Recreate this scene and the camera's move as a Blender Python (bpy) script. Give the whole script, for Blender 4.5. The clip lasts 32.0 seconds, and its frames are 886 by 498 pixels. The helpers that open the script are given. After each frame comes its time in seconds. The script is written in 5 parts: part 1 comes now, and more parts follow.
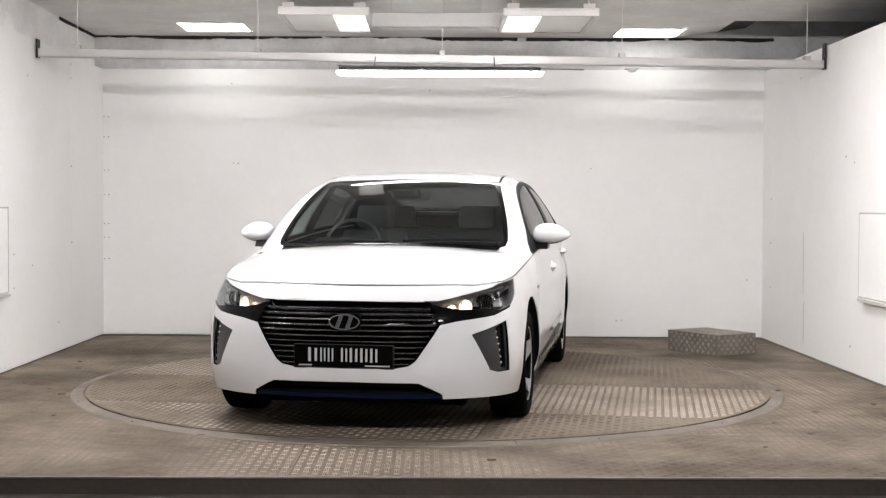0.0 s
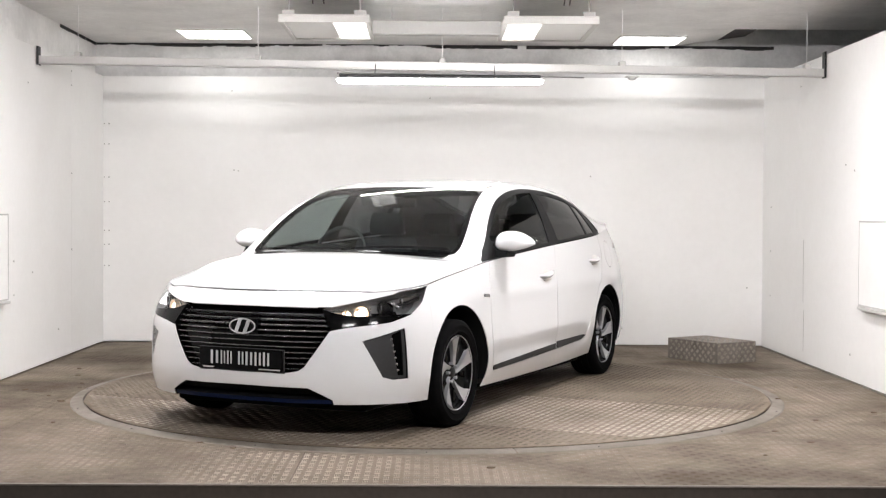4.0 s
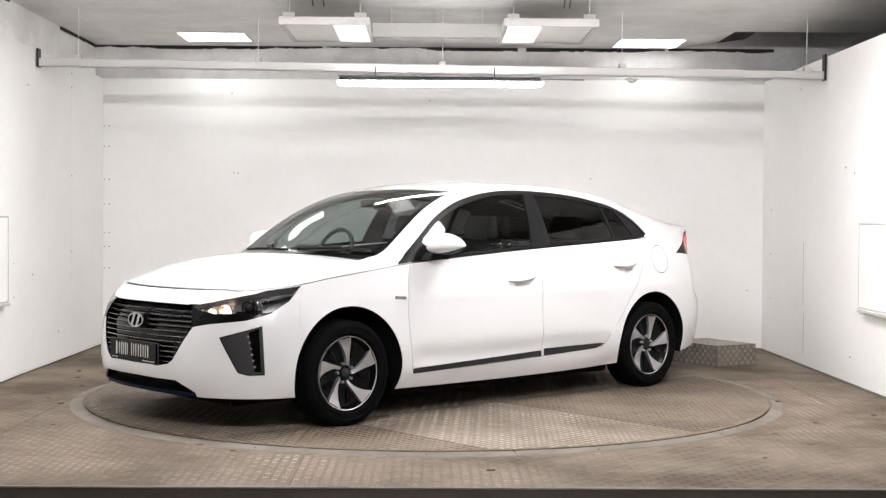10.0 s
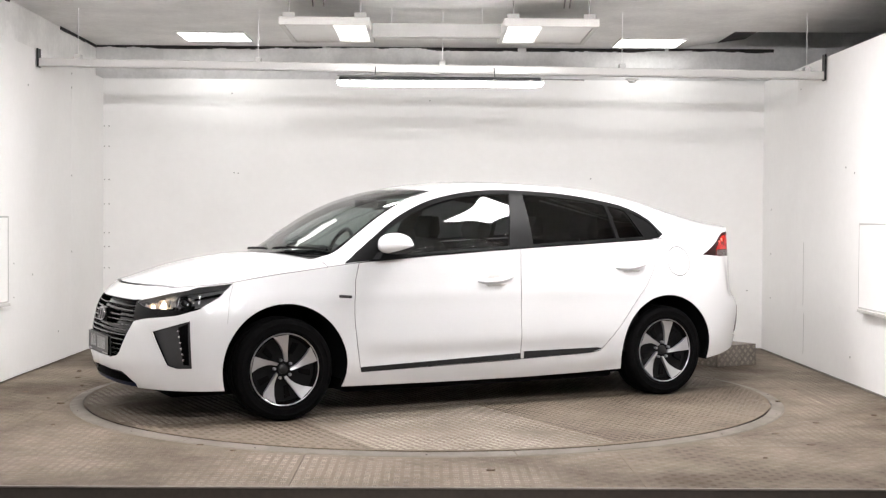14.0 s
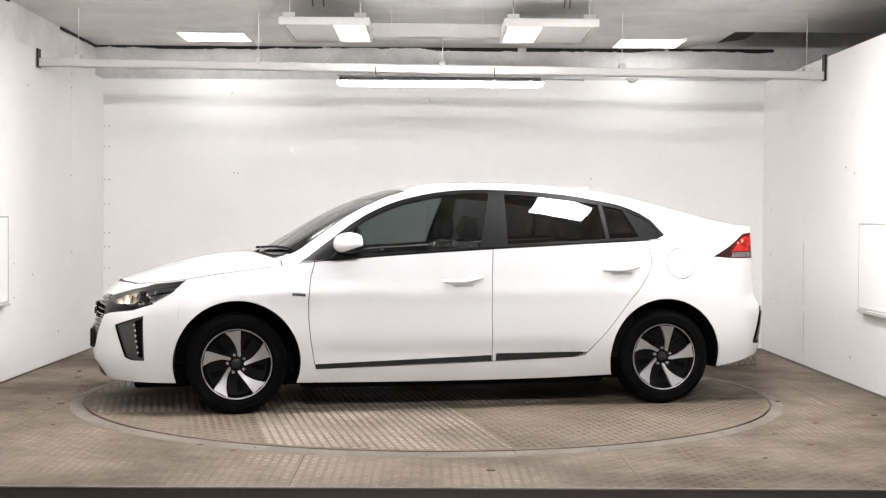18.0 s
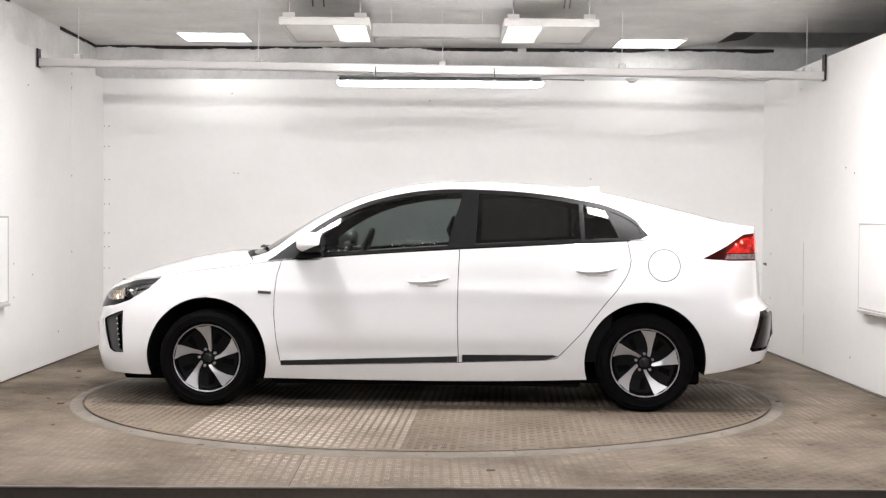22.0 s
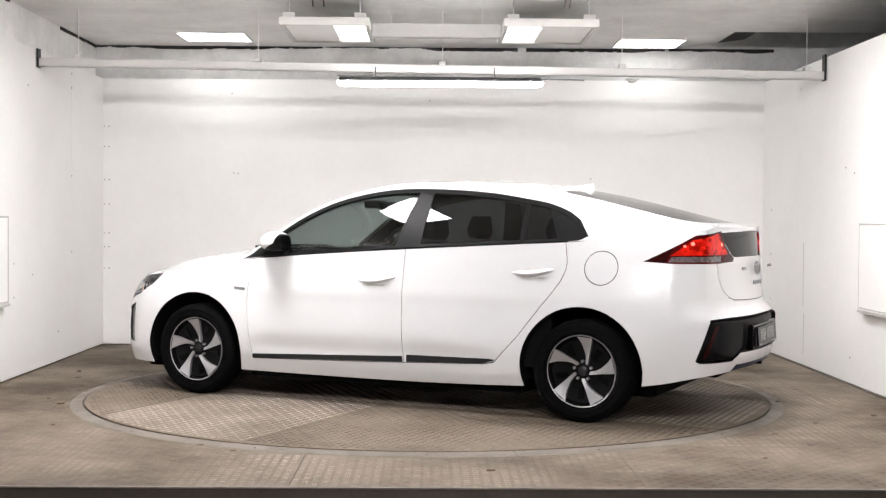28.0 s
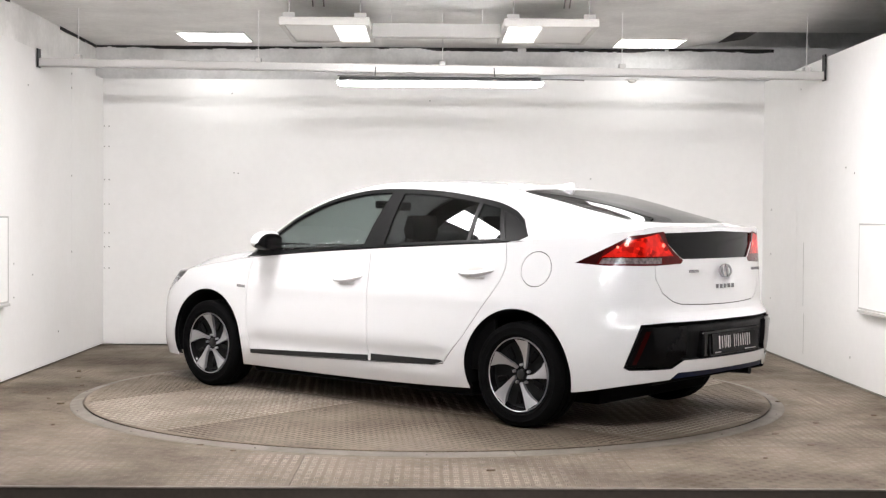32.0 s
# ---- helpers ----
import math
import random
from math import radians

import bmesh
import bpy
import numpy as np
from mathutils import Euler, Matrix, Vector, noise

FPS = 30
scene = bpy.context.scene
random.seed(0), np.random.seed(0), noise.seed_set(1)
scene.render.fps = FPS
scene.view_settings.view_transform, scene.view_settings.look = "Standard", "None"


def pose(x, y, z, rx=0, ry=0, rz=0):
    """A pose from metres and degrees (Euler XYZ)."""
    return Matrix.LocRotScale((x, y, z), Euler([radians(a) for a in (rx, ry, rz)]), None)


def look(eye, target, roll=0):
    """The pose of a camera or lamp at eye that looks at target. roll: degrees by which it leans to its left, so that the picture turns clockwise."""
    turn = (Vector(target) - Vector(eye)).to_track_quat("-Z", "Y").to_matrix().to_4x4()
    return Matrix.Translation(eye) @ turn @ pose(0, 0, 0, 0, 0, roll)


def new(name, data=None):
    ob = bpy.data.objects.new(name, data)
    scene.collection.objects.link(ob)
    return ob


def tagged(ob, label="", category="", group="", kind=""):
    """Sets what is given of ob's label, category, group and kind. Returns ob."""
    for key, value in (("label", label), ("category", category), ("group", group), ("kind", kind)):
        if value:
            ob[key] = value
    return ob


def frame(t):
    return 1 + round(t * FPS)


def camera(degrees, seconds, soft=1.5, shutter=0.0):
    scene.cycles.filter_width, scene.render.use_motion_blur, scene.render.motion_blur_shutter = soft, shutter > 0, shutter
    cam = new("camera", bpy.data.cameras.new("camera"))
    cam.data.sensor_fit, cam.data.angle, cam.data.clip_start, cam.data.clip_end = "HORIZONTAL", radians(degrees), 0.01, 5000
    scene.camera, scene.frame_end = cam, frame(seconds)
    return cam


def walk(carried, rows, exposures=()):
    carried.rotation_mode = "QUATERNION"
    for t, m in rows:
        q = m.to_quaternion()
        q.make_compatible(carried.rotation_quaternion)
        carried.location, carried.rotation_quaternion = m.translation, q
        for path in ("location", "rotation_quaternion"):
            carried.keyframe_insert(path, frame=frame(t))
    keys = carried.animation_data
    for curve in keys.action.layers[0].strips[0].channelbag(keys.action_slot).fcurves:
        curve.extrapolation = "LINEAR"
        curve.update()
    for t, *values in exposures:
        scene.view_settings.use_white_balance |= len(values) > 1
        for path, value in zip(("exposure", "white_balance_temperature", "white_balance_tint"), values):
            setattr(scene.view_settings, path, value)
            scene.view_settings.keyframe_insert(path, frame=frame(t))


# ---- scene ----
import functools

cam = camera(37.66, 32.0, soft=1.3)
EYE = (0.002, -8.849, 1.1975)


def aim(tilt, roll):
    """The camera's pose on its tripod: only tilt and lean change, and only in the first seconds."""
    return look(EYE, (EYE[0] + 0.0105, EYE[1] + 1.0, EYE[2] + math.tan(radians(tilt))), roll)


walk(cam, [(0.0, aim(-1.765, 0.24)), (0.5, aim(-1.775, 0.24)), (1.0, aim(-1.785, 0.24)), (1.5, aim(-1.772, 0.24)),
           (2.0, aim(-1.725, 0.26)), (2.5, aim(-1.65, 0.28)), (3.0, aim(-1.575, 0.30)), (3.5, aim(-1.49, 0.32)),
           (5.5, aim(-1.365, 0.34)), (6.5, aim(-1.335, 0.35)), (8.0, aim(-1.325, 0.35)), (20.0, aim(-1.318, 0.35)), (32.0, aim(-1.315, 0.35))],
     exposures=[(0.0, 0.44), (1.0, 0.62), (2.0, 0.65), (6.0, 0.65), (32.0, 0.65)])

# ---- world and lamps ----
world = bpy.data.worlds.new("world")
world.use_nodes = True
world.node_tree.nodes["Background"].inputs[0].default_value = (0.9, 0.95, 1.0, 1)
world.node_tree.nodes["Background"].inputs[1].default_value = 0.02
scene.world = world
LED_POWER = 3.4
TUBE_POWER = 19.0
FRONT_POWER = 62.0
FLOOD_POWER = 215.0


# ---- materials ----
def material(name, base, rough=0.5, metal=0.0, vary=0.08, scale=6.0, bump=0.0, fine=60.0, coat=0.0, dirt=None, dirt_amount=0.0,
             dirt_scale=1.3, spec=0.5, per_piece=0.0, lo=0.42, hi=0.68):
    """A procedural surface: base colour with two scales of variation, optional dirt patches, fine relief."""
    m = bpy.data.materials.new(name)
    m.use_nodes = True
    nt = m.node_tree
    n, l = nt.nodes, nt.links
    b = n["Principled BSDF"]
    b.inputs["Roughness"].default_value, b.inputs["Metallic"].default_value = rough, metal
    b.inputs["Coat Weight"].default_value, b.inputs["Specular IOR Level"].default_value = coat, spec
    b.inputs["Coat Roughness"].default_value = 0.03
    tc = n.new("ShaderNodeTexCoord")
    big, small = n.new("ShaderNodeTexNoise"), n.new("ShaderNodeTexNoise")
    big.inputs["Scale"].default_value, small.inputs["Scale"].default_value = scale, fine
    big.inputs["Detail"].default_value = 5
    small.inputs["Detail"].default_value = 3
    for q in (big, small):
        l.new(tc.outputs["Object"], q.inputs["Vector"])
    add = n.new("ShaderNodeMath")
    add.operation = "ADD"
    l.new(big.outputs["Fac"], add.inputs[0])
    l.new(small.outputs["Fac"], add.inputs[1])
    ramp = n.new("ShaderNodeMapRange")
    ramp.inputs["From Min"].default_value, ramp.inputs["From Max"].default_value = 0.6, 1.4
    ramp.inputs["To Min"].default_value, ramp.inputs["To Max"].default_value = 1 - vary, 1 + vary
    l.new(add.outputs[0], ramp.inputs["Value"])
    mul = n.new("ShaderNodeMix")
    mul.data_type, mul.blend_type = "RGBA", "MULTIPLY"
    mul.inputs["Factor"].default_value = 1
    mul.inputs["A"].default_value = (*base, 1)
    value = ramp.outputs["Result"]
    if per_piece:
        info = n.new("ShaderNodeObjectInfo")
        r2 = n.new("ShaderNodeMapRange")
        r2.inputs["To Min"].default_value, r2.inputs["To Max"].default_value = 1 - per_piece, 1 + per_piece
        l.new(info.outputs["Random"], r2.inputs["Value"])
        m2 = n.new("ShaderNodeMath")
        m2.operation = "MULTIPLY"
        l.new(value, m2.inputs[0])
        l.new(r2.outputs["Result"], m2.inputs[1])
        value = m2.outputs[0]
    l.new(value, mul.inputs["B"])
    colour = mul.outputs["Result"]
    if dirt:
        d = n.new("ShaderNodeTexNoise")
        d.inputs["Scale"].default_value, d.inputs["Detail"].default_value, d.inputs["Roughness"].default_value = dirt_scale, 6, 0.65
        l.new(tc.outputs["Object"], d.inputs["Vector"])
        dr = n.new("ShaderNodeMapRange")
        dr.inputs["From Min"].default_value, dr.inputs["From Max"].default_value = lo, hi
        dr.inputs["To Max"].default_value = dirt_amount
        l.new(d.outputs["Fac"], dr.inputs["Value"])
        dm = n.new("ShaderNodeMix")
        dm.data_type = "RGBA"
        dm.inputs["B"].default_value = (*dirt, 1)
        l.new(dr.outputs["Result"], dm.inputs["Factor"])
        l.new(colour, dm.inputs["A"])
        colour = dm.outputs["Result"]
        rr = n.new("ShaderNodeMapRange")
        rr.inputs["To Min"].default_value, rr.inputs["To Max"].default_value = rough, min(1, rough + 0.35)
        l.new(dr.outputs["Result"], rr.inputs["Value"])
        l.new(rr.outputs["Result"], b.inputs["Roughness"])
        if metal:
            mm = n.new("ShaderNodeMapRange")
            mm.inputs["To Min"].default_value, mm.inputs["To Max"].default_value = metal, metal * 0.35
            l.new(dr.outputs["Result"], mm.inputs["Value"])
            l.new(mm.outputs["Result"], b.inputs["Metallic"])
    l.new(colour, b.inputs["Base Color"])
    if bump:
        bp = n.new("ShaderNodeBump")
        bp.inputs["Strength"].default_value, bp.inputs["Distance"].default_value = bump, 0.01
        l.new(add.outputs[0], bp.inputs["Height"])
        l.new(bp.outputs["Normal"], b.inputs["Normal"])
    return m


def glow(name, colour, strength):
    m = bpy.data.materials.new(name)
    m.use_nodes = True
    b = m.node_tree.nodes["Principled BSDF"]
    b.inputs["Base Color"].default_value = (*colour, 1)
    b.inputs["Emission Color"].default_value = (*colour, 1)
    b.inputs["Emission Strength"].default_value = strength
    return m


def facet_glow(name, colour, low, high):
    """A lit lens whose moulded facets glow unevenly."""
    m = glow(name, colour, 1.0)
    n, l = m.node_tree.nodes, m.node_tree.links
    b = n["Principled BSDF"]
    b.inputs["Base Color"].default_value = (colour[0] * 0.15, colour[1] * 0.15, colour[2] * 0.15, 1)
    b.inputs["Specular IOR Level"].default_value, b.inputs["Roughness"].default_value = 0.16, 0.1
    tc, cell, r = n.new("ShaderNodeTexCoord"), n.new("ShaderNodeTexVoronoi"), n.new("ShaderNodeMapRange")
    cell.inputs["Scale"].default_value = 42
    r.inputs["From Min"].default_value, r.inputs["From Max"].default_value = 0.1, 0.9
    r.inputs["To Min"].default_value, r.inputs["To Max"].default_value = low, high
    l.new(tc.outputs["Object"], cell.inputs["Vector"])
    l.new(cell.outputs["Color"], r.inputs["Value"])
    l.new(r.outputs["Result"], b.inputs["Emission Strength"])
    return m


def glass(name, tint):
    """A thin tinted pane: clear by its tint, with the gloss of glass."""
    m = bpy.data.materials.new(name)
    m.use_nodes = True
    nt = m.node_tree
    n, l = nt.nodes, nt.links
    n.remove(n["Principled BSDF"])
    tr, gl, lw, mx = n.new("ShaderNodeBsdfTransparent"), n.new("ShaderNodeBsdfGlossy"), n.new("ShaderNodeLayerWeight"), n.new("ShaderNodeMixShader")
    pw, ml = n.new("ShaderNodeMath"), n.new("ShaderNodeMath")
    pw.operation, ml.operation = "POWER", "MULTIPLY_ADD"
    pw.inputs[1].default_value = 5.0
    ml.inputs[1].default_value, ml.inputs[2].default_value = 0.95, 0.04
    lw.inputs["Blend"].default_value = 0.5
    tr.inputs[0].default_value = (*tint, 1)
    gl.inputs["Roughness"].default_value = 0.01
    l.new(lw.outputs["Facing"], pw.inputs[0])
    l.new(pw.outputs[0], ml.inputs[0])
    l.new(ml.outputs[0], mx.inputs[0])
    l.new(tr.outputs[0], mx.inputs[1])
    l.new(gl.outputs[0], mx.inputs[2])
    l.new(mx.outputs[0], n["Material Output"].inputs[0])
    return m


WALL = material("white_painted_panel", (0.875, 0.865, 0.85), 0.62, vary=0.02, scale=1.1, fine=18, bump=0.04, dirt=(0.70, 0.67, 0.64), dirt_amount=0.12, dirt_scale=1.7)
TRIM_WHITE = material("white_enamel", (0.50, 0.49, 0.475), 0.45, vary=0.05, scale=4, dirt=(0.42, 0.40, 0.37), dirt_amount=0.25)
CONCRETE = material("raw_concrete", (0.72, 0.71, 0.70), 0.85, vary=0.1, scale=2.2, fine=35, bump=0.15, dirt=(0.36, 0.35, 0.34), dirt_amount=0.45, dirt_scale=2.6)
SOFFIT = material("painted_concrete_soffit", (0.88, 0.87, 0.85), 0.8, vary=0.08, scale=1.6, fine=28, bump=0.15, dirt=(0.62, 0.61, 0.595), dirt_amount=0.5, dirt_scale=1.9)
# concrete with the upper right corner's shade put into its colour
SHADE_CONCRETE = material("shade_dark_concrete", (0.07, 0.067, 0.064), 0.9, vary=0.3, scale=2.2, fine=35, bump=0.25, dirt=(0.03, 0.029, 0.028), dirt_amount=0.6, dirt_scale=2.6)
BARE = material("bare_grey_concrete", (0.50, 0.505, 0.52), 0.85, vary=0.15, scale=2.2, fine=35, bump=0.2, dirt=(0.33, 0.33, 0.33), dirt_amount=0.5, dirt_scale=2.6)
BOX_PLATE = material("cleaner_tread_plate", (0.23, 0.205, 0.178), 0.42, 0.5, vary=0.15, scale=5, fine=70, bump=0.05, dirt=(0.08, 0.066, 0.052), dirt_amount=0.6, dirt_scale=3)
# for unseen hall surfaces, kept dark so less fill light reaches the car
HALL_WALL = material("unseen_hall_concrete", (0.16, 0.155, 0.15), 0.85, vary=0.15, scale=1.5, fine=30, bump=0.2, dirt=(0.09, 0.087, 0.083), dirt_amount=0.5, dirt_scale=2)
DARK = material("dark_joint", (0.03, 0.027, 0.025), 0.9, vary=0.4, scale=9)
GROUND = material("wet_dark_concrete", (0.050, 0.039, 0.030), 0.6, vary=0.3, scale=3, fine=40, bump=0.2, dirt=(0.065, 0.055, 0.046), dirt_amount=0.35, dirt_scale=5)
PLATE = material("aluminium_tread_plate", (0.166, 0.130, 0.095), 0.6, 0.12, vary=0.2, scale=3.5, fine=70, bump=0.06, dirt=(0.062, 0.046, 0.031), dirt_amount=0.85, dirt_scale=0.9, per_piece=0.10, spec=0.25)
BAR = material("dirty_tread_bar", (0.285, 0.243, 0.196), 0.5, 0.25, vary=0.25, scale=5, dirt=(0.080, 0.061, 0.043), dirt_amount=0.98, dirt_scale=0.9, lo=0.34, hi=0.62)
DISC_BAR = material("worn_tread_bar", (0.36, 0.318, 0.272), 0.48, 0.3, vary=0.15, scale=5, dirt=(0.085, 0.067, 0.050), dirt_amount=0.9, dirt_scale=0.8, lo=0.44, hi=0.66)
DULL_BAR = material("dirt_filled_tread_bar", (0.17, 0.143, 0.115), 0.6, 0.15, vary=0.15, scale=5, dirt=(0.066, 0.051, 0.036), dirt_amount=0.95, dirt_scale=0.8, lo=0.34, hi=0.58)
BAND = material("smooth_steel_band", (0.17, 0.150, 0.126), 0.55, 0.2, vary=0.14, scale=4, dirt=(0.11, 0.092, 0.072), dirt_amount=0.6, dirt_scale=3)
PAINT = material("white_car_paint", (0.64, 0.64, 0.645), 0.28, vary=0.01, scale=2, coat=1.0)
BLACK_GLOSS = material("gloss_black_plastic", (0.003, 0.003, 0.0032), 0.1, vary=0.1, scale=5, spec=0.08)
BLACK = material("matt_black_plastic", (0.0042, 0.0042, 0.0045), 0.5, vary=0.15, scale=30, fine=200, bump=0.05, spec=0.08)
GREY_PLASTIC = material("grey_plastic", (0.014, 0.014, 0.0143), 0.45, vary=0.1, scale=20, spec=0.25)
RUBBER = material("tyre_rubber", (0.0035, 0.0035, 0.0037), 0.85, vary=0.25, scale=14, fine=90, bump=0.1, spec=0.04)
SATIN = material("satin_black_trim", (0.006, 0.006, 0.0063), 0.45, vary=0.1, scale=20, spec=0.12)
ALLOY = material("machined_alloy", (0.40, 0.40, 0.41), 0.42, 0.75, vary=0.05, scale=8)
SLAT = material("grey_chrome_slat", (0.40, 0.40, 0.41), 0.25, 0.9, vary=0.05, scale=8)
CHROME = material("chrome", (0.72, 0.72, 0.73), 0.1, 1.0, vary=0.03, scale=8)
DARK_CHROME = material("dark_chrome", (0.32, 0.32, 0.33), 0.25, 0.9, vary=0.05, scale=8)
LAMP_CHROME = material("lamp_reflector_silver", (0.26, 0.26, 0.262), 0.3, 0.8, vary=0.25, scale=30)
SATIN_GREY = material("satin_grey_bezel", (0.032, 0.032, 0.033), 0.4, 0.2, vary=0.08, scale=20)
LIGHT_PLASTIC = material("pale_grey_plastic", (0.55, 0.54, 0.52), 0.5, vary=0.05, scale=12)
DOT = material("grey_screw_head", (0.42, 0.41, 0.39), 0.6, vary=0.1, scale=30)
BLUE = material("dark_blue_trim", (0.003, 0.008, 0.032), 0.4, vary=0.1, scale=8, spec=0.12)
FABRIC = material("dark_seat_fabric", (0.03, 0.03, 0.032), 0.9, vary=0.2, scale=20, fine=180, bump=0.15)
GLASS_CLEAR = glass("windscreen_glass", (0.74, 0.82, 0.80))
GLASS_SIDE = glass("green_tinted_glass", (0.31, 0.345, 0.34))
GLASS_DARK = glass("privacy_glass", (0.10, 0.102, 0.106))
LENS = glass("clear_lamp_lens", (0.93, 0.94, 0.95))
RED_LENS = material("red_lamp_lens", (0.060, 0.002, 0.002), 0.12, vary=0.3, scale=40, spec=0.16)
RED_DARK = material("dark_red_lens", (0.018, 0.0015, 0.0015), 0.1, vary=0.2, scale=20, spec=0.16)
RED_GLOW = facet_glow("lit_red_lamp", (0.62, 0.012, 0.006), 0.12, 1.0)
RED_HOT = glow("lit_red_bulb", (1.0, 0.14, 0.09), 1.1)
BULB = glow("lit_headlamp_bulb", (1.0, 0.85, 0.66), 5.0)
AMBER = material("amber_reflector", (0.90, 0.70, 0.55), 0.3, 0.6, vary=0.3, scale=60)
LED = glow("led_panel_diffuser", (1.0, 1.0, 0.99), LED_POWER)
TUBE = glow("tube_diffuser", (1.0, 1.0, 0.99), TUBE_POWER)
FRONT_LED = glow("front_panel_diffuser", (1.0, 0.972, 0.985), FRONT_POWER)
FLOOD = glow("flood_lamp_glass", (1.0, 0.972, 0.985), FLOOD_POWER)
LAMP_WHITE = material("lamp_housing", (0.64, 0.62, 0.59), 0.45, vary=0.04, scale=5)
DIFFUSER = material("unlit_diffuser", (0.78, 0.76, 0.73), 0.35, vary=0.04, scale=8)
REVERSE = material("clear_reverse_lens", (0.13, 0.10, 0.10), 0.15, vary=0.5, scale=60, spec=0.3)
LAMP_GLOW = glow("half_lit_diffuser", (1.0, 0.98, 0.95), 1.1)
CABLE = material("dark_cable", (0.10, 0.095, 0.09), 0.6, vary=0.2, scale=30)
LETTER = material("pale_lettering", (0.42, 0.42, 0.41), 0.5, vary=0.05, scale=40)
DEBRIS = material("dry_leaf_litter", (0.10, 0.07, 0.045), 0.9, vary=0.4, scale=60)


# ---- mesh helpers ----
def part(name, bm, mat, parent=None, label="", smooth=0):
    """Links a bmesh as one mesh object under a thing or a part. smooth: the angle up to which edges are shaded round."""
    me = bpy.data.meshes.new(name)
    bm.normal_update()
    bm.to_mesh(me)
    bm.free()
    me.materials.append(mat)
    if smooth:
        me.polygons.foreach_set("use_smooth", [True] * len(me.polygons))
        me.set_sharp_from_angle(angle=radians(smooth))
    ob = new(name, me)
    if parent:
        ob.parent = parent
    if label:
        tagged(ob, label)
    return ob


def box(bm, x0, x1, y0, y1, z0, z1, bevel=0.0, m=None, segments=2):
    """A box with eased edges, added to bm."""
    made = bmesh.ops.create_cube(bm, size=1)["verts"]
    for v in made:
        v.co = Vector((x0 + (v.co.x + 0.5) * (x1 - x0), y0 + (v.co.y + 0.5) * (y1 - y0), z0 + (v.co.z + 0.5) * (z1 - z0)))
    if bevel:
        edges = list({e for v in made for e in v.link_edges})
        made = bmesh.ops.bevel(bm, geom=edges, offset=bevel, segments=segments, profile=0.5, affect="EDGES")["verts"]
        made = list({v for v in made})
        made = made if len(made) >= 8 else list(bm.verts)
    if m is not None:
        bmesh.ops.transform(bm, matrix=m, verts=[v for v in bm.verts if v in set(made)])
    return bm


def boxed(x0, x1, y0, y1, z0, z1, bevel=0.0):
    return box(bmesh.new(), x0, x1, y0, y1, z0, z1, bevel)


def prism(bm, outline, lo, hi, axis="y", bevel=0.0):
    """Extrudes a flat outline between lo and hi along an axis. outline: pairs in the other two axes, in order."""
    def at(p, h):
        return {"y": (p[0], h, p[1]), "x": (h, p[0], p[1]), "z": (p[0], p[1], h)}[axis]
    a = [bm.verts.new(at(p, lo)) for p in outline]
    b = [bm.verts.new(at(p, hi)) for p in outline]
    k = len(outline)
    faces = [bm.faces.new(a), bm.faces.new(b[::-1])] + [bm.faces.new((a[i], b[i], b[(i + 1) % k], a[(i + 1) % k])) for i in range(k)]
    bmesh.ops.recalc_face_normals(bm, faces=faces)
    if bevel:
        bmesh.ops.bevel(bm, geom=list({e for f in faces[:2] for e in f.edges}), offset=bevel, segments=2, profile=0.5, affect="EDGES")
    return bm


def lathe(bm, profile, steps=48, close=False):
    """Turns a profile of (radius, height) pairs about the y axis."""
    rings = [[bm.verts.new((r * math.cos(2 * math.pi * i / steps), h, r * math.sin(2 * math.pi * i / steps))) for i in range(steps)] for r, h in profile]
    pairs = list(zip(rings, rings[1:])) + ([(rings[-1], rings[0])] if close else [])
    faces = []
    for a, b in pairs:
        for i in range(steps):
            faces.append(bm.faces.new((a[i], a[(i + 1) % steps], b[(i + 1) % steps], b[i])))
    bmesh.ops.recalc_face_normals(bm, faces=faces)
    return bm


def rod(bm, a, b, radius, sides=8):
    """A round bar from a to b."""
    a, b = Vector(a), Vector(b)
    turn = (b - a).to_track_quat("Z", "Y").to_matrix().to_4x4()
    bmesh.ops.create_cone(bm, cap_ends=True, segments=sides, radius1=radius, radius2=radius, depth=(b - a).length,
                          matrix=Matrix.Translation((a + b) / 2) @ turn)
    return bm


def pipe(bm, points, radius, sides=6):
    for a, b in zip(points, points[1:]):
        rod(bm, a, b, radius, sides)
    return bm


def empty(name, label, category, group="", kind="", at=(0, 0, 0)):
    ob = tagged(new(name), label, category, group, kind)
    ob.location = at
    return ob


def curve(keys, values):
    """A smooth curve through (key, value) pairs; keys in rising order."""
    k, v = np.array(keys, float), np.array(values, float)
    s = np.diff(v) / np.diff(k)
    w = np.diff(k)
    m = np.empty(len(k))
    m[0], m[-1] = s[0], s[-1]
    m[1:-1] = (s[:-1] * w[1:] + s[1:] * w[:-1]) / (w[1:] + w[:-1])

    steps = 3000
    xs = np.linspace(k[0], k[-1], steps + 1)
    i = np.clip(np.searchsorted(k, xs) - 1, 0, len(k) - 2)
    h = w[i]
    t = (xs - k[i]) / h
    table = ((1 + 2 * t) * (1 - t) ** 2 * v[i] + t * (1 - t) ** 2 * h * m[i] + t * t * (3 - 2 * t) * v[i + 1] + t * t * (t - 1) * h * m[i + 1]).tolist()
    lo, per = float(k[0]), steps / float(k[-1] - k[0])

    def at(x):
        f = (x - lo) * per
        if f <= 0:
            return table[0]
        if f >= steps:
            return table[-1]
        j = int(f)
        f -= j
        return table[j] * (1 - f) + table[j + 1] * f
    return at


def step(x, a, b):
    t = min(max((x - a) / (b - a), 0), 1)
    return t * t * (3 - 2 * t)


